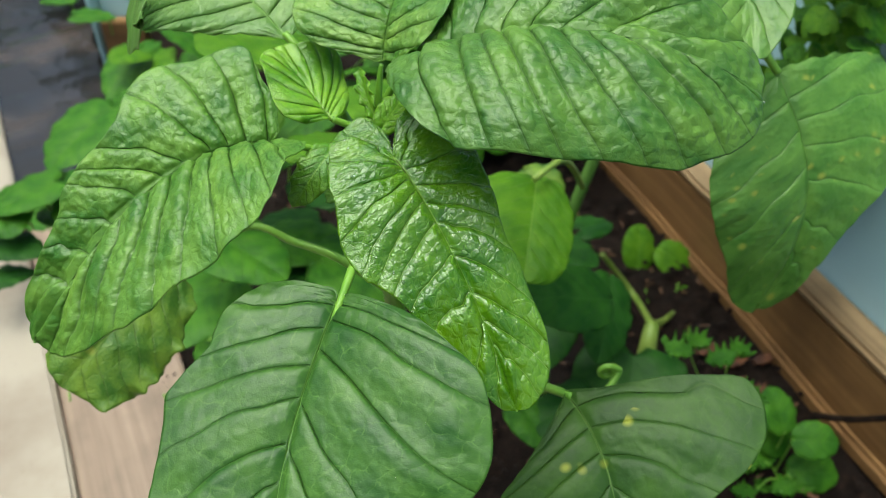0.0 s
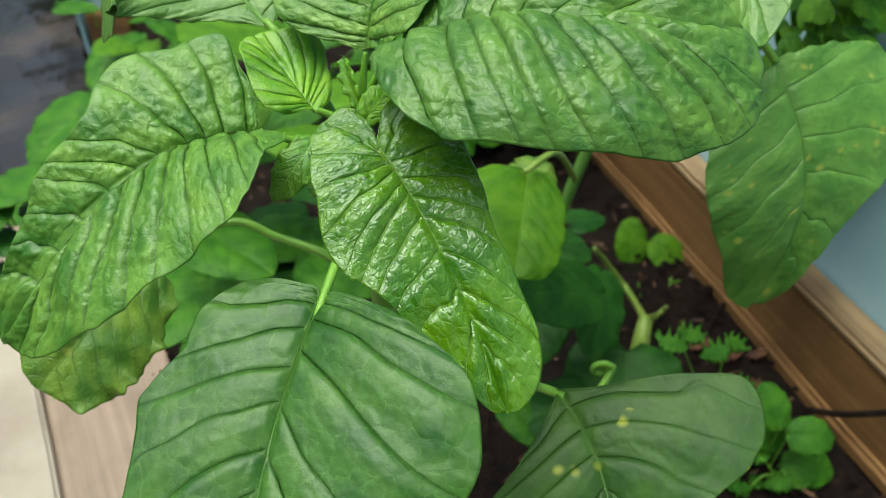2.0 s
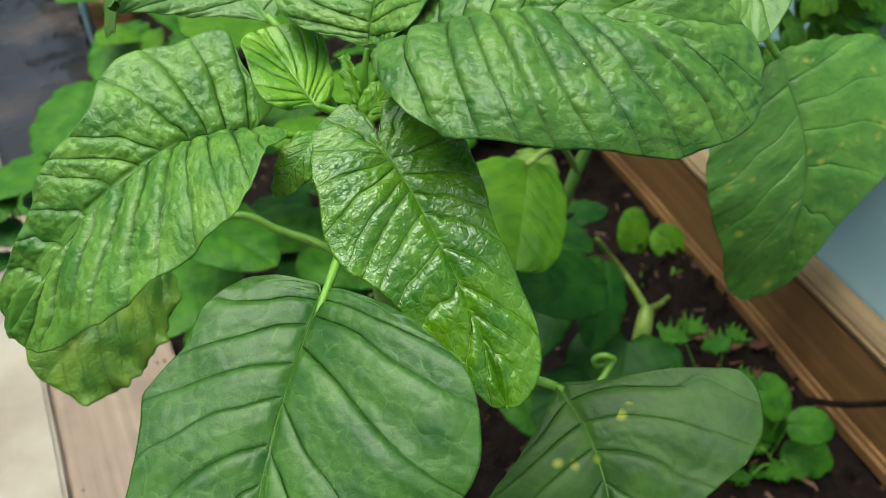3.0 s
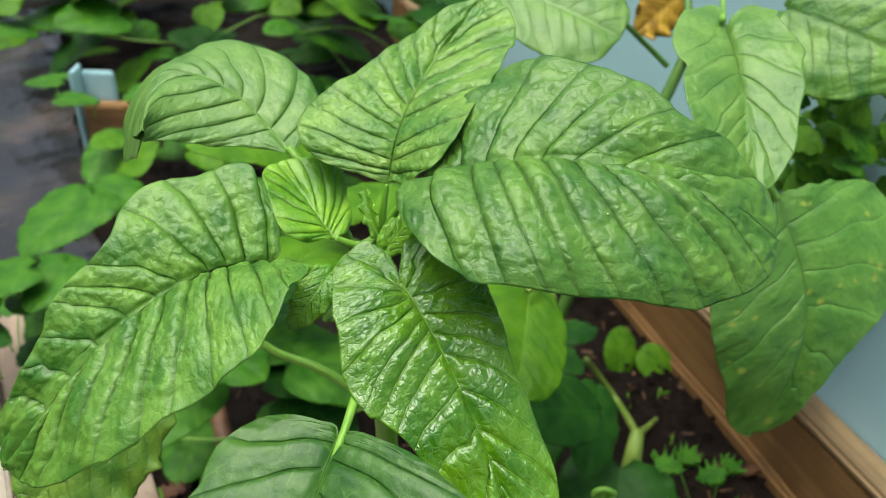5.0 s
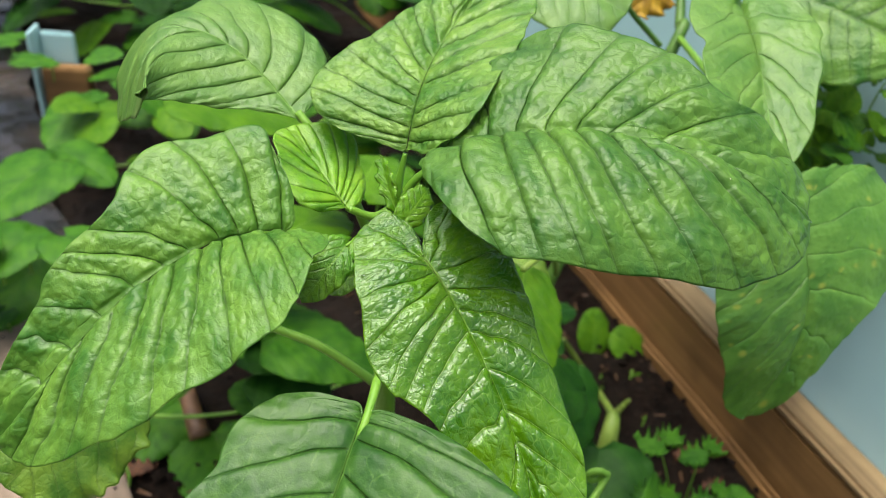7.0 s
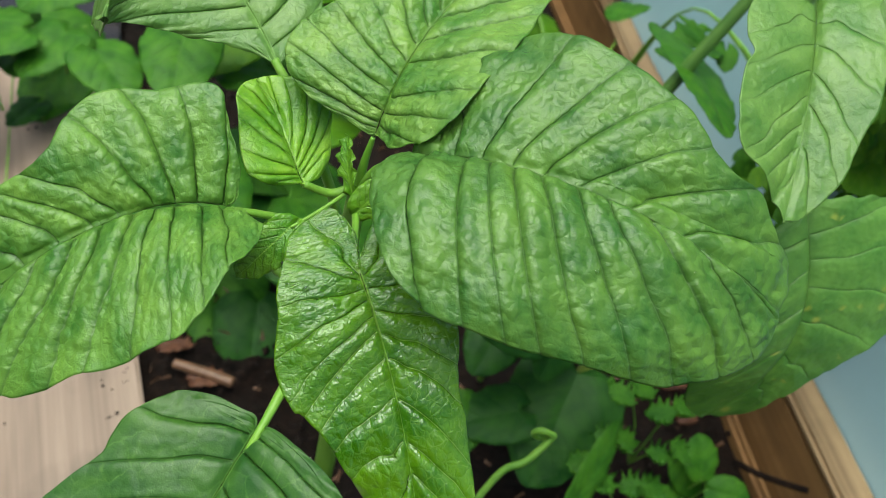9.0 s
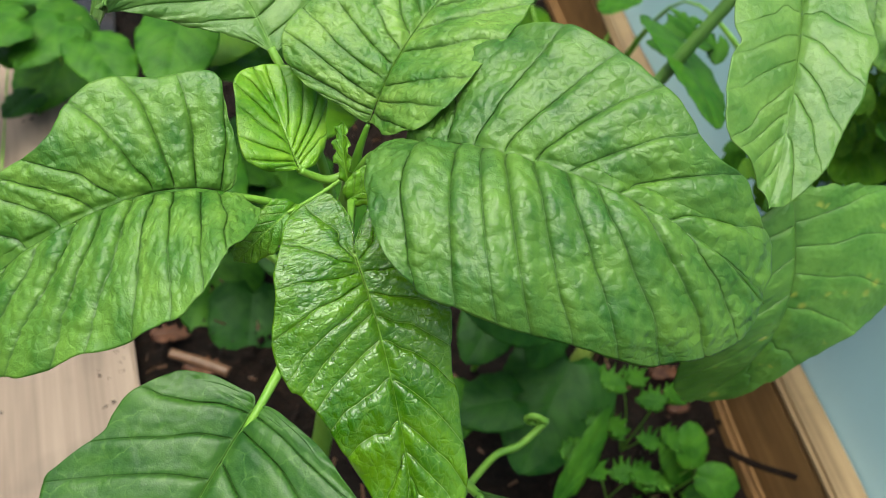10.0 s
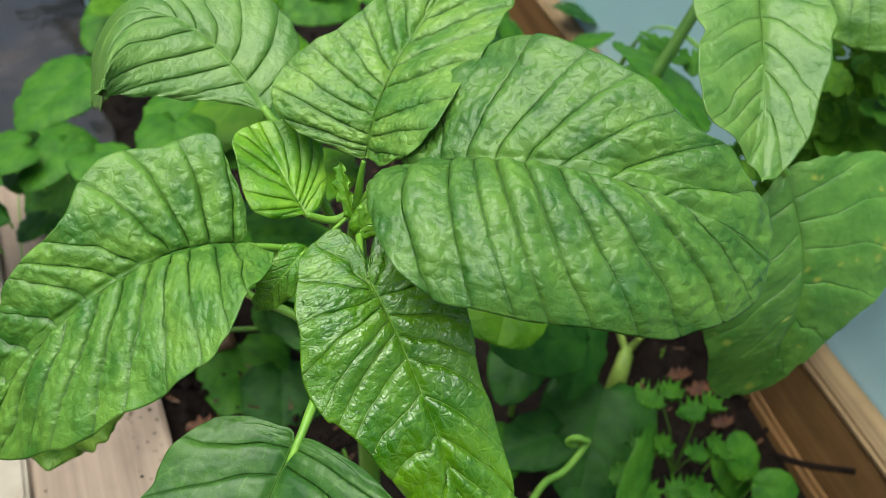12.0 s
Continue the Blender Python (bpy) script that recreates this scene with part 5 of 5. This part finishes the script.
# crumbs of soil, one scattered mass
rc = np.random.RandomState(9)
verts, faces = [], []
unit = [(1, 0, 0), (-1, 0, 0), (0, 1, 0), (0, -1, 0), (0, 0, 1), (0, 0, -1)]
tris = [(0, 2, 4), (2, 1, 4), (1, 3, 4), (3, 0, 4), (2, 0, 5), (1, 2, 5), (3, 1, 5), (0, 3, 5)]
for k in range(7500):
    x, y = rc.uniform(-0.62, 0.55), rc.uniform(0.25, 1.6)
    wall_gap = board_at.x - 0.335 * (y - board_at.y) - x
    if wall_gap < 0.02:
        continue
    plank_side = x - (edge_at.x - 0.53 * (y - edge_at.y))
    if plank_side < 0.125 and rc.rand() < 0.97:
        continue
    lift_ = 0.016 if plank_side < 0.16 and y < 1.1 else 0.0
    r = 0.0012 + (0.008 if plank_side > 0.16 else 0.002) * rc.rand() ** 4
    n0 = len(verts)
    verts += [(x + r * u[0] * rc.uniform(0.5, 1.4), y + r * u[1] * rc.uniform(0.5, 1.4), lift_ + 0.002 + r * (0.5 + u[2]) * rc.uniform(0.4, 0.9)) for u in unit]
    faces += [tuple(n0 + q for q in t) for t in tris]
crumbs = mesh_object("soil_crumbs", verts, faces, SOIL, False)
tagged(crumbs, "loose dark crumbs and clods of soil", "soil", kind="stuff")
# woody bits and chips
verts, faces = [], []
for k in range(420):
    x, y = rc.uniform(-0.5, 0.5), rc.uniform(0.35, 1.4)
    if board_at.x - 0.335 * (y - board_at.y) - x < 0.03 or x - (edge_at.x - 0.53 * (y - edge_at.y)) < 0.05:
        continue
    a, l, wd = rc.uniform(0, 6.28), rc.uniform(0.004, 0.02), rc.uniform(0.0006, 0.0025)
    c, s_ = math.cos(a), math.sin(a)
    n0 = len(verts)
    for u, v, w_ in ((-1, -1, 0), (1, -0.6, 0), (1, 0.6, 0), (-1, 1, 0), (-0.8, 0, 1), (0.8, 0, 1)):
        verts.append((x + c * u * l / 2 - s_ * v * wd, y + s_ * u * l / 2 + c * v * wd, 0.004 + 0.003 * w_ + 0.004 * rc.rand()))
    faces += [(n0, n0 + 1, n0 + 5, n0 + 4), (n0 + 1, n0 + 2, n0 + 5), (n0 + 2, n0 + 3, n0 + 4, n0 + 5), (n0 + 3, n0, n0 + 4)]
chips = mesh_object("wood_chips", verts, faces, LITTER, False)
tagged(chips, "reddish brown chips and dry plant bits on the soil", "mulch", kind="stuff")
